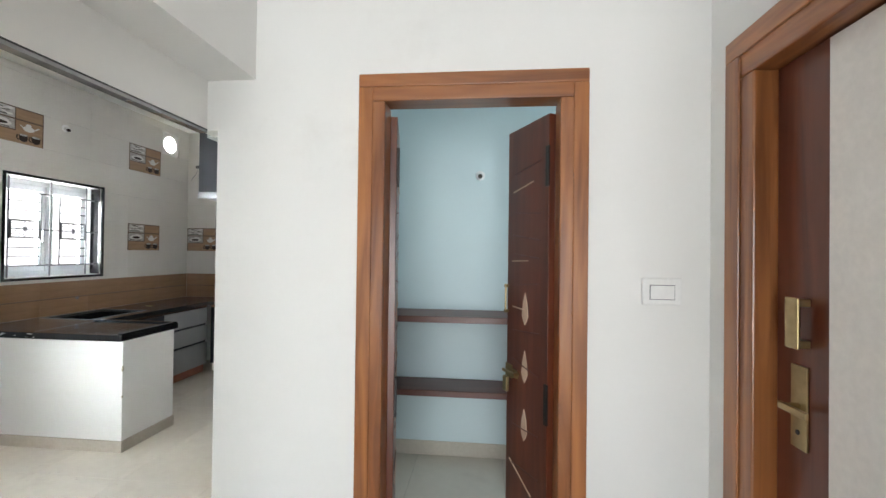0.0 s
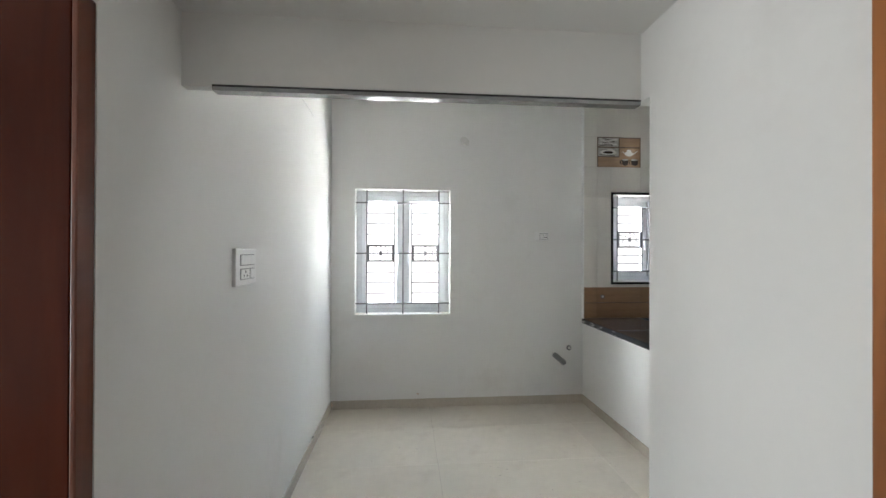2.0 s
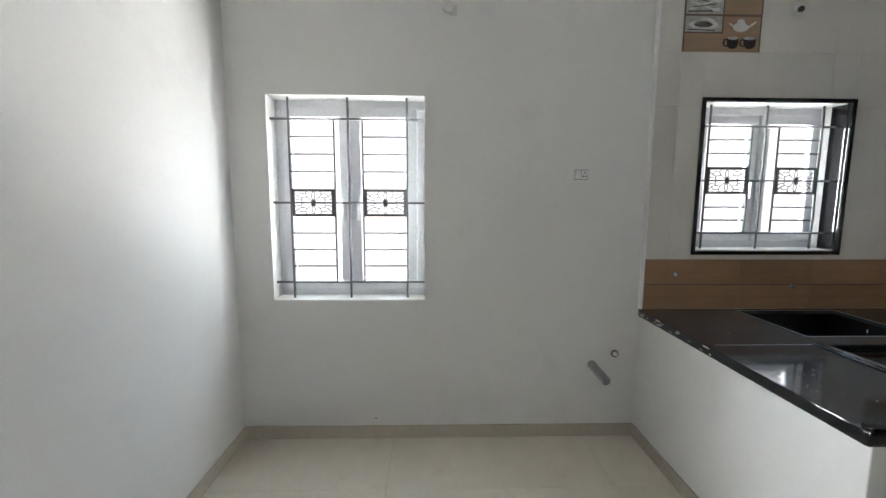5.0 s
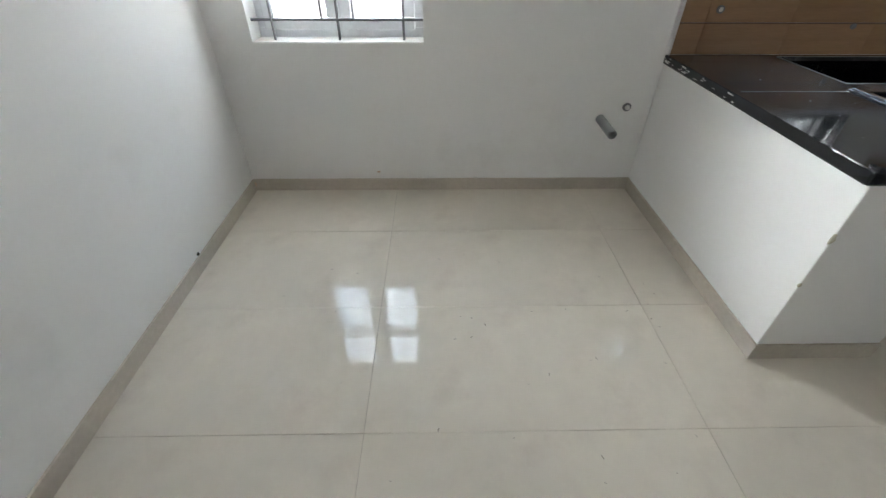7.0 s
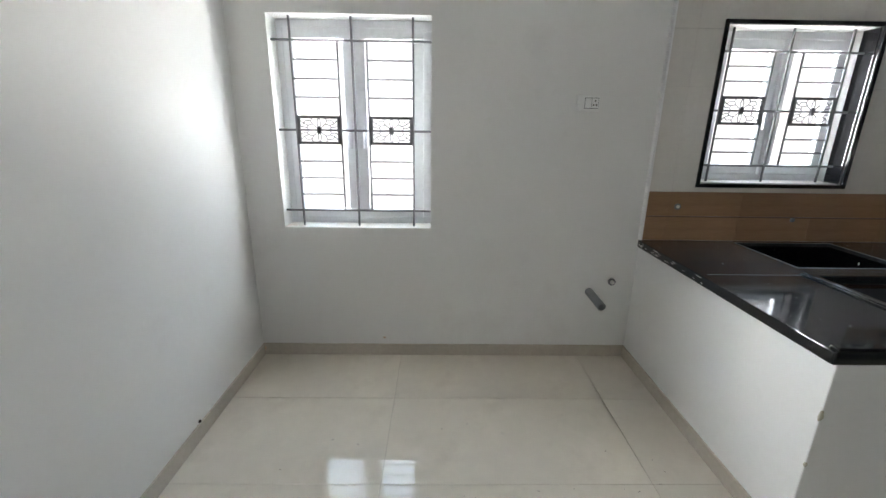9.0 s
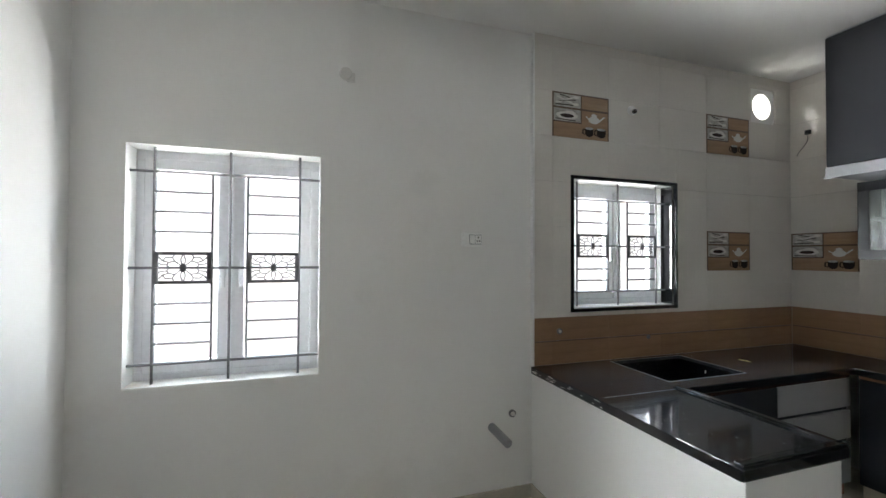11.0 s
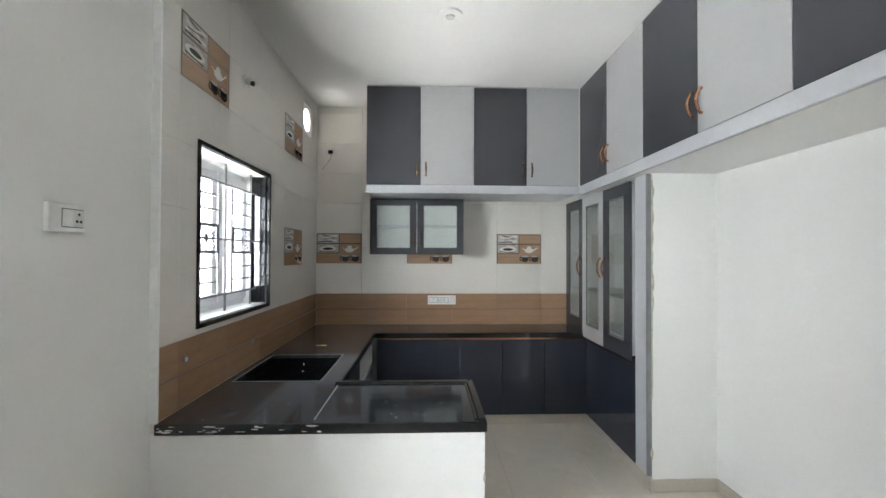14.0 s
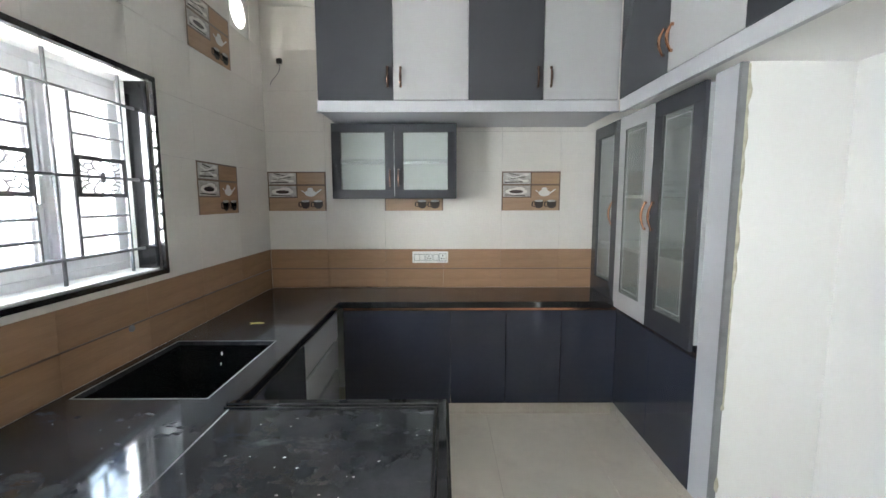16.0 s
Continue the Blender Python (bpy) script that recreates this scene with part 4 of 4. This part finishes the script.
bm = bmesh.new()
rod(bm, (XE + 0.0465, 2.605, 0.93), (XE + 0.044, 2.605, 0.93), 0.008, 10)
part("keyhole", bm, BLACKMETAL, lk)
bm = bmesh.new()
box(bm, XE + 0.012, 2.560, 1.19, XE + 0.022, 2.615, 1.345, bevel=0.004)
for z in (1.205, 1.33):
    box(bm, XE + 0.021, 2.565, z - 0.012, XE + 0.0545, 2.610, z + 0.012, bevel=0.003)
part("pull", bm, BRASS, leaf, "rounded brass pull handle")

d = tagged(thing("door_3", (-1.01, 1.1, 0), "dark mahogany door standing open against the wall side", "door"), kind="structure")
leaf = part("leaf", one_box(-1.034, 0.62, 0.01, -0.992, 1.5075, 2.08, bevel=0.003), DARKDOOR, d)
part("lipping", one_box(-1.0455, 1.508, 0.01, -0.992, 1.521, 2.08, bevel=0.003), MAHOG, d, "polished brown edge lipping")

# ---- pantry shelves ----
for z, y in ((1.035, 3.90), (0.535, 3.97)):
    s = thing("pantry_shelf", (0, YB, z), "dark brown stone shelf across the pale blue pantry", "shelf", "pantry shelves")
    part("board", one_box(AX + 0.105, y, z, 2.49, YB - 0.002, z + 0.022, bevel=0.003), MAHOG_H, s)
    part("lip", one_box(AX + 0.105, y - 0.008, z - 0.018, 2.49, y - 0.0005, z + 0.021, bevel=0.003), MAHOG_H, s)


# ---- switches, sockets and fittings ----
def wall_plate(name, label, axis, w, out, u0, u1, z0, z1, cells, category="switch"):
    """A moulded plate with rockers or socket cells. cells: (u0, u1, z0, z1, pins) as shares of the plate."""
    s = thing(name, (w, (u0 + u1) / 2, z0) if axis == "x" else ((u0 + u1) / 2, w, z0), label, category)
    def slab(n, a0, a1, b0, b1, t0, t1, m, bev):
        lo, hi = sorted((w + out * t0, w + out * t1))
        b = one_box(lo, a0, b0, hi, a1, b1, bevel=bev) if axis == "x" else one_box(a0, lo, b0, a1, hi, b1, bevel=bev)
        return part(n, b, m, s)
    slab("plate", u0, u1, z0, z1, 0.0, 0.016, PLASTIC, 0.004)
    for a, b, c, e, pins in cells:
        c0, c1, d0, d1 = u0 + a * (u1 - u0), u0 + b * (u1 - u0), z0 + c * (z1 - z0), z0 + e * (z1 - z0)
        # Dark slab round each cell puts the edge shadow into colour.
        slab("gap", c0 - 0.003, c1 + 0.003, d0 - 0.003, d1 + 0.003, 0.0155, 0.0165, GRILLE, 0)
        slab("rocker" if not pins else "socket", c0, c1, d0, d1, 0.0162, 0.0205, PLASTIC, 0.001)
        if pins:
            for pu, pz in ((0.5, 0.74), (0.3, 0.32), (0.7, 0.32)):
                q, r = c0 + pu * (c1 - c0), d0 + pz * (d1 - d0)
                slab("pin_hole", q - 0.004, q + 0.004, r - 0.004, r + 0.004, 0.0203, 0.0212, PRINT_DARK, 0)
    return s


wall_plate("switch_plate", "white modular switch plate with a socket", "y", YS + BOW - 0.003, 1, -1.975, -1.750, 1.365, 1.520,
           [(0.12, 0.80, 0.56, 0.82, False), (0.12, 0.33, 0.18, 0.44, False), (0.40, 0.80, 0.18, 0.44, True)])
wall_plate("switch_plate", "white switch plate with rough plaster round it", "y", YH, -1, 0.560, 0.715, 1.265, 1.375, [(0.2, 0.8, 0.22, 0.72, False)])
wall_plate("wall_socket", "white socket on the painted wall", "x", XW, 1, 3.505, 3.640, 1.615, 1.705, [(0.36, 0.62, 0.2, 0.8, False), (0.64, 0.92, 0.2, 0.8, True)], "socket")
wall_plate("socket_board", "white socket board on the brown tiles", "y", YT, -1, -2.923, -2.642, 1.045, 1.135,
           [(0.06, 0.2, 0.25, 0.75, False), (0.21, 0.34, 0.25, 0.75, False), (0.38, 0.55, 0.25, 0.75, True), (0.6, 0.72, 0.25, 0.75, False), (0.76, 0.94, 0.2, 0.8, True)], "socket")

p = thing("waste_pipe", (XW, 3.72, 0.48), "grey plastic pipe stub sticking out of the wall", "pipe")
bm = bmesh.new()
rod(bm, (XW - 0.01, 3.715, 0.478), (XW + 0.21, 3.722, 0.462), 0.027, 20, cap=False)
rod(bm, (XW + 0.21, 3.722, 0.462), (XW - 0.01, 3.715, 0.478), 0.023, 20, cap=False)
smooth(part("tube", bm, PVC, p))
bm = bmesh.new()
rod(bm, (XW + 0.05, 3.717, 0.474), (XW + 0.055, 3.717, 0.474), 0.0235, 20)
part("bore", bm, PRINT_DARK, p, "dark bore of the pipe")
p = thing("tap_outlet", (XW, 3.856, 0.55), "small capped water outlet in the wall", "pipe outlet")
smooth(part("ring", rod(bmesh.new(), (XW - 0.01, 3.856, 0.55), (XW + 0.012, 3.856, 0.55), 0.024, 18), GRILLE, p))
smooth(part("cap", rod(bmesh.new(), (XW + 0.012, 3.856, 0.55), (XW + 0.03, 3.856, 0.55), 0.014, 14, r2=0.010), BULB, p))


def holder(name, at, axis, label):
    """A bare lamp holder: a round rose, an angled neck and a dark mouth."""
    h = thing(name, at, label, "lamp holder")
    a, n = Vector(at), Vector(axis)
    smooth(part("rose", rod(bmesh.new(), a - n * 0.005, a + n * 0.015, 0.036, 20, r2=0.03), PLASTIC, h))
    e = a + n * 0.06 + Vector((0, 0, -0.015))
    smooth(part("neck", rod(bmesh.new(), a + n * 0.012, e, 0.020, 16), PLASTIC, h))
    smooth(part("mouth", rod(bmesh.new(), e, e + n * 0.008, 0.016, 16), PRINT_DARK, h, "dark socket mouth"))
    return h


holder("lamp_holder", (XT, 4.785, 2.60), (0.9, -0.35, -0.15), "white angled lamp holder on the ivory tiles")
holder("lamp_holder", (-0.12, YB, 2.03), (0, -1, 0), "white lamp holder on the pale blue wall")
r = thing("ceiling_rose", (XW, 2.795, 2.593), "off-white round wiring cap on the wall", "wiring cap")
smooth(part("cap", rod(bmesh.new(), (XW - 0.004, 2.795, 2.593), (XW + 0.018, 2.795, 2.593), 0.040, 20, r2=0.032), BULB, r))
part("tab", one_box(XW, 2.80, 2.545, XW + 0.012, 2.845, 2.60, bevel=0.004), BULB, r)
r = thing("ceiling_rose", (-2.79, 4.77, CEIL), "white round plate on the ceiling", "wiring cap")
smooth(part("cap", rod(bmesh.new(), (-2.79, 4.77, CEIL - 0.014), (-2.79, 4.77, CEIL + 0.004), 0.075, 28), PLASTIC, r))
smooth(part("core", rod(bmesh.new(), (-2.79, 4.77, CEIL - 0.022), (-2.79, 4.77, CEIL - 0.013), 0.028, 18), BULB, r))
w = thing("loose_wire", (-3.905, YT, 2.57), "loose dark wires hanging from the tiled wall", "wire")
part("stub", one_box(-3.925, YT - 0.02, 2.555, -3.885, YT, 2.59, bevel=0.004), BLACKMETAL, w)
bm = bmesh.new()
pts = [(-3.905 + 0.0 - 0.07 * (k / 8) ** 2 + 0.015 * math.sin(k * 0.8), YT - 0.02 - 0.01 * math.sin(k), 2.56 - 0.17 * k / 8) for k in range(9)]
for a, b in zip(pts, pts[1:]):
    rod(bm, a, b, 0.0025, 6)
part("cable", bm, GRILLE, w)
r = thing("tile_outlet", (XT, 4.19, 1.06), "small pipe outlet in the brown tiles", "pipe outlet")
smooth(part("ring", rod(bmesh.new(), (XT - 0.004, 4.19, 1.062), (XT + 0.008, 4.19, 1.062), 0.019, 18), GRILLE, r))
smooth(part("bore", rod(bmesh.new(), (XT + 0.006, 4.19, 1.062), (XT + 0.009, 4.19, 1.062), 0.011, 16), PRINT_WHITE, r))
r = thing("tile_outlet", (XT, 4.93, 1.03), "small pipe outlet in the brown tiles", "pipe outlet")
smooth(part("ring", rod(bmesh.new(), (XT - 0.004, 4.93, 0.985), (XT + 0.008, 4.93, 0.985), 0.014, 18), GRILLE, r))


def chip(at, size, label, m=PLASTERGAP):
    """A small ragged chip or plug where plaster or paint is missing."""
    c = thing("wall_chip", at, label, "wall damage")
    bm = bmesh.new()
    bmesh.ops.create_icosphere(bm, subdivisions=2, radius=1.0, matrix=Matrix.LocRotScale(at, None, size))
    for v in bm.verts:
        v.co += Vector(at) * 0 + (v.co - Vector(at)) * 0.35 * noise.noise(v.co * 90)
    part("chip", bm, m, c)


chip((-3.257, YS + 0.011, 0.10), (0.010, 0.006, 0.008), "small dark nail plug above the skirting", PRINT_DARK)
chip((-2.676, 4.002, 0.60), (0.006, 0.008, 0.022), "chipped plaster on the half wall corner")
chip((-2.676, 4.002, 0.40), (0.005, 0.006, 0.010), "small chip on the half wall corner")
chip((-1.4505, AY - 0.002, 0.62), (0.008, 0.006, 0.014), "chipped cement beside the filler panel")
chip((-1.4505, AY - 0.002, 0.25), (0.010, 0.007, 0.035), "chipped cement beside the filler panel")
chip((XW + 0.003, 2.35, 0.13), (0.004, 0.012, 0.006), "faint brown scuff above the skirting", RAW)
chip((XW + 0.008, YS + 0.012, 0.05), (0.008, 0.010, 0.02), "dark grouting gap in the skirting corner", RAW)

s = thing("wall_slot", (-2.78, YS, 2.55), "narrow dark slot above the loft ledge", "wall opening")
part("slot", one_box(-2.788, YS - 0.002, 2.558, -2.770, YS + 0.002, 2.645, bevel=0.0008), PRINT_DARK, s)

# ---- wall tiles, the print tiles among them ----
def tile_mesh(name, w, h, t, m):
    me = bpy.data.meshes.new(name)
    bm = one_box(0, 0, 0, w, t, h, bevel=0.0007)
    bm.to_mesh(me)
    bm.free()
    me.materials.append(m)
    return me


def backing(name, bm, label):
    return structure(name, bm, TILE_GROUT, label, "wall tiles")


bm = plate(bmesh.new(), "x", XW, XT - 0.009, sorted({4.0, W2[0] - 0.0, W2[1] + 0.0, H2[0], H2[1], YN}), sorted({0.80, *W2[2:], *H2[2:], CEIL}),
           lambda u, v: not (inside(u, v, W2) or inside(u, v, H2)))
west = backing("wall_tiles_west", bm, "ivory and brown glazed tiles on the window wall")
bm = plate(bmesh.new(), "y", YT + 0.009, YN, [XW, AX], [0.80, CEIL], lambda u, v: True)
north = backing("wall_tiles_north", bm, "ivory and brown glazed tiles on the back wall")
structure("trim_tiles", one_box(XW, 3.988, WT, XT + 0.004, 4.0, CEIL), PLASTIC, "white edge trim where the tiles begin", "trim")

for nm, bx in (("trim_band_west", (XT - 0.002, 4.0, 0.9950, XT + 0.002, YT, 1.0015)), ("trim_band_north", (XT, YT - 0.002, 0.9950, AX, YT + 0.002, 1.0015))):
    structure(nm, one_box(*bx), PRINT_LINE, "thin dark line between the brown tiles", "trim")

ROWS_Z = [0.845, 1.001, 1.153, 1.455, 1.757, 2.058, 2.36, 2.661, 2.962, CEIL]
COLS_N = [XT, -3.59, -3.135, -2.68, -2.225, -1.77, -1.315, AX]
COLS_W = [4.0, 4.135, 4.59, 5.045, 5.50, 5.955, 6.41, YT]
SHOW_N = {(0, 3), (2, 3), (4, 3)}
SHOW_W = {(1, 6), (4, 6), (4, 3)}
MESHES = {}


def lay(parent, u0, u1, z0, z1, wall, m):
    """One tile as an object of its own, its mesh shared with others of its size."""
    w, h = round(u1 - u0 - 0.001, 4), round(z1 - z0 - (0.005 if z0 == 0.845 else 0.001), 4)
    key = (w, h, m.name)
    if key not in MESHES:
        MESHES[key] = tile_mesh("tile", w, h, 0.0088, m)
    ob = new("tile", MESHES[key])
    ob.parent = parent
    ob.matrix_basis = pose(XT - 0.0002, u0 + 0.0008, z0 + 0.0008, 0, 0, 90) if wall == "w" else pose(u0 + 0.0008, YT + 0.0002, z0 + 0.0008)
    return ob


def cut(rects, hole):
    """Rectangles less a rectangular hole, in up to four pieces each."""
    out = []
    for a, b, c, d in rects:
        p, q, r, s = hole
        if p >= b or q <= a or r >= d or s <= c:
            out.append((a, b, c, d))
            continue
        if a < p: out.append((a, p, c, d))
        if q < b: out.append((q, b, c, d))
        a2, b2 = max(a, p), min(b, q)
        if c < r: out.append((a2, b2, c, r))
        if s < d: out.append((a2, b2, s, d))
    return [x for x in out if x[1] - x[0] > 0.006 and x[3] - x[2] > 0.008]


def picture(ob, wall, u0, z0, w, h):
    """The printed scene of a show tile: a 2 x 3 panel of pale kitchen pictures and tan fields, with cups and a jug."""
    def put(name, bm, m, lift):
        for v in bm.verts:
            a, b, t = v.co.x, v.co.z, v.co.y
            v.co = (a * w, -0.0004 - lift - t, b * h)
        bmesh.ops.recalc_face_normals(bm, faces=bm.faces)
        p = link(name, bm, m)
        p.parent = ob
        return p
    def rect(a, b, c, d, t=0.0006):
        return one_box(a, 0, b, c, t, d)
    for name, m, r in (("print_field", TILE_GREY, (0.02, 0.68, 0.49, 0.97)), ("print_field", TILE_GREY, (0.02, 0.36, 0.49, 0.64)),
                       ("print_field", TILE_TAN, (0.02, 0.02, 0.49, 0.33)), ("print_field", TILE_TAN, (0.51, 0.68, 0.98, 0.97)),
                       ("print_field", TILE_TAN, (0.51, 0.34, 0.98, 0.64)), ("print_field", TILE_TAN, (0.51, 0.02, 0.98, 0.33))):
        put(name, rect(*r), m, 0.0)
    bm = bmesh.new()
    for r in ((0, 0.97, 1, 1), (0, 0, 0.02, 1), (0.98, 0, 1, 1), (0.49, 0.33, 0.51, 1), (0, 0.64, 1, 0.68), (0, 0.33, 0.5, 0.36)):
        box(bm, r[0], 0, r[1], r[2], 0.0006, r[3])
    put("print_line", bm, PRINT_LINE, 0.0001)
    def disc(bm, a, b, ra, rb, n=14):
        c = [(a + ra * math.cos(2 * math.pi * k / n), b + rb * math.sin(2 * math.pi * k / n)) for k in range(n)]
        f = [bm.verts.new((p, 0.0005, q)) for p, q in c]
        g2 = [bm.verts.new((p, 0, q)) for p, q in c]
        bm.faces.new(f)
        for k in range(n):
            bm.faces.new((f[k], g2[k], g2[(k + 1) % n], f[(k + 1) % n]))
    bm = bmesh.new()
    def slant(bm, a, b, c, d, w):
        k = Vector((c - a, d - b)).normalized() * w
        f = [bm.verts.new((p, 0.0005, q)) for p, q in ((a - k.y, b + k.x), (c - k.y, d + k.x), (c + k.y, d - k.x), (a + k.y, b - k.x))]
        bm.faces.new(f)
    disc(bm, 0.25, 0.49, 0.19, 0.085)
    disc(bm, 0.30, 0.55, 0.10, 0.055)
    slant(bm, 0.06, 0.76, 0.40, 0.93, 0.016)
    slant(bm, 0.08, 0.90, 0.42, 0.74, 0.014)
    disc(bm, 0.41, 0.92, 0.055, 0.035)
    disc(bm, 0.40, 0.76, 0.06, 0.03)
    disc(bm, 0.73, 0.45, 0.10, 0.085)
    disc(bm, 0.73, 0.55, 0.05, 0.045)
    slant(bm, 0.82, 0.44, 0.92, 0.55, 0.014)
    slant(bm, 0.58, 0.52, 0.66, 0.44, 0.010)
    put("print_white", bm, PRINT_WHITE, 0.0007)
    bm = bmesh.new()
    disc(bm, 0.25, 0.485, 0.12, 0.045)
    slant(bm, 0.05, 0.72, 0.36, 0.735, 0.012)
    slant(bm, 0.10, 0.80, 0.40, 0.86, 0.008)
    slant(bm, 0.12, 0.95, 0.30, 0.90, 0.010)
    slant(bm, 0.05, 0.40, 0.40, 0.385, 0.010)
    for cx, r in ((0.64, 0.075), (0.86, 0.080)):
        disc(bm, cx, 0.15, r, 0.095)
        box(bm, cx - r, 0, 0.15, cx + r, 0.0005, 0.25)
        slant(bm, cx - r * 1.55, 0.12, cx - r * 1.45, 0.22, 0.012)
        slant(bm, cx - r * 1.5, 0.22, cx - r * 0.9, 0.22, 0.012)
        slant(bm, cx - r * 1.5, 0.12, cx - r * 0.9, 0.10, 0.012)
    put("print_dark", bm, PRINT_DARK, 0.0013)
    bm = bmesh.new()
    for cx, r in ((0.64, 0.075), (0.86, 0.080)):
        disc(bm, cx, 0.25, r * 0.95, 0.030)
    put("print_rim", bm, TILE_GREY, 0.0019)


GLASSED = (W2[0] - 0.022, W2[1] + 0.022, W2[2] - 0.022, W2[3] + 0.022)
for parent, wall, cols, show in ((north, "n", COLS_N, SHOW_N), (west, "w", COLS_W, SHOW_W)):
    for i in range(len(cols) - 1):
        for j in range(len(ROWS_Z) - 1):
            rects = [(cols[i], cols[i + 1], ROWS_Z[j], ROWS_Z[j + 1])]
            m = TILE_B if j < 2 else TILE_TAN if (i, j) in show else TILE_W
            if wall == "w":
                rects = cut(cut(rects, GLASSED), H2)
            for u0, u1, z0, z1 in rects:
                ob = lay(parent, u0, u1, z0, z1, wall, m)
                if (i, j) in show:
                    picture(ob, wall, u0, z0, u1 - u0 - 0.001, z1 - z0 - 0.001)

# ---- floor ----
bm = plate(bmesh.new(), "z", -0.12, -0.004, [XW - 0.23, 2.6], [-2.3, YN + 0.2], lambda u, v: True)
floor = structure("floor", bm, GROUT, "glossy cream vitrified floor tiles with fine joints", "floor")
TX, TYY = 0.607, 1.213


def floor_tile(x0, y0):
    w, d = TX - 0.0014, TYY - 0.0014
    key = ("floor", w, d)
    if key not in MESHES:
        me = bpy.data.meshes.new("floor_tile")
        b = one_box(0, 0, -0.012, w, d, 0, bevel=0.0008)
        b.to_mesh(me)
        b.free()
        me.materials.append(FLOOR)
        MESHES[key] = me
    ob = new("tile", MESHES[key])
    ob.parent = floor
    ob.location = (x0 + 0.0007, y0 + 0.0007, 0)


for i in range(-3, 8):
    for j in range(-4, 4):
        x0, y0 = -2.370 + (i - 0) * TX, 2.463 + j * TYY
        if x0 + TX > XW and x0 < 2.5 and y0 + TYY > -2.2 and y0 < YN:
            floor_tile(x0, y0)

# Small scuffs and dust marks left on the tiles.
SCUFF = mat("grey_dust_mark", (0.30, 0.27, 0.23), 0.8, var=0.2, scale=40)
rnd = random.Random(31)
bm = bmesh.new()
for k in range(44):
    x, y, r, turn = rnd.uniform(-3.6, -1.9), rnd.uniform(1.8, 3.8), rnd.uniform(0.002, 0.006), rnd.uniform(0, 6.3)
    ring = []
    for i in range(7):
        a, q = 6.283 * i / 7, rnd.uniform(0.5, 1.2)
        u, v = r * q * math.cos(a) * 1.9, r * q * math.sin(a) * 0.6
        ring.append(bm.verts.new((x + u * math.cos(turn) - v * math.sin(turn), y + u * math.sin(turn) + v * math.cos(turn), 0.0003)))
    tip = bm.verts.new((x, y, 0.0007))
    for i in range(7):
        bm.faces.new((ring[i], ring[(i + 1) % 7], tip))
tagged(link("floor_scuffs", bm, SCUFF), "small grey scuffs and dust marks on the floor tiles", "debris", kind="stuff")
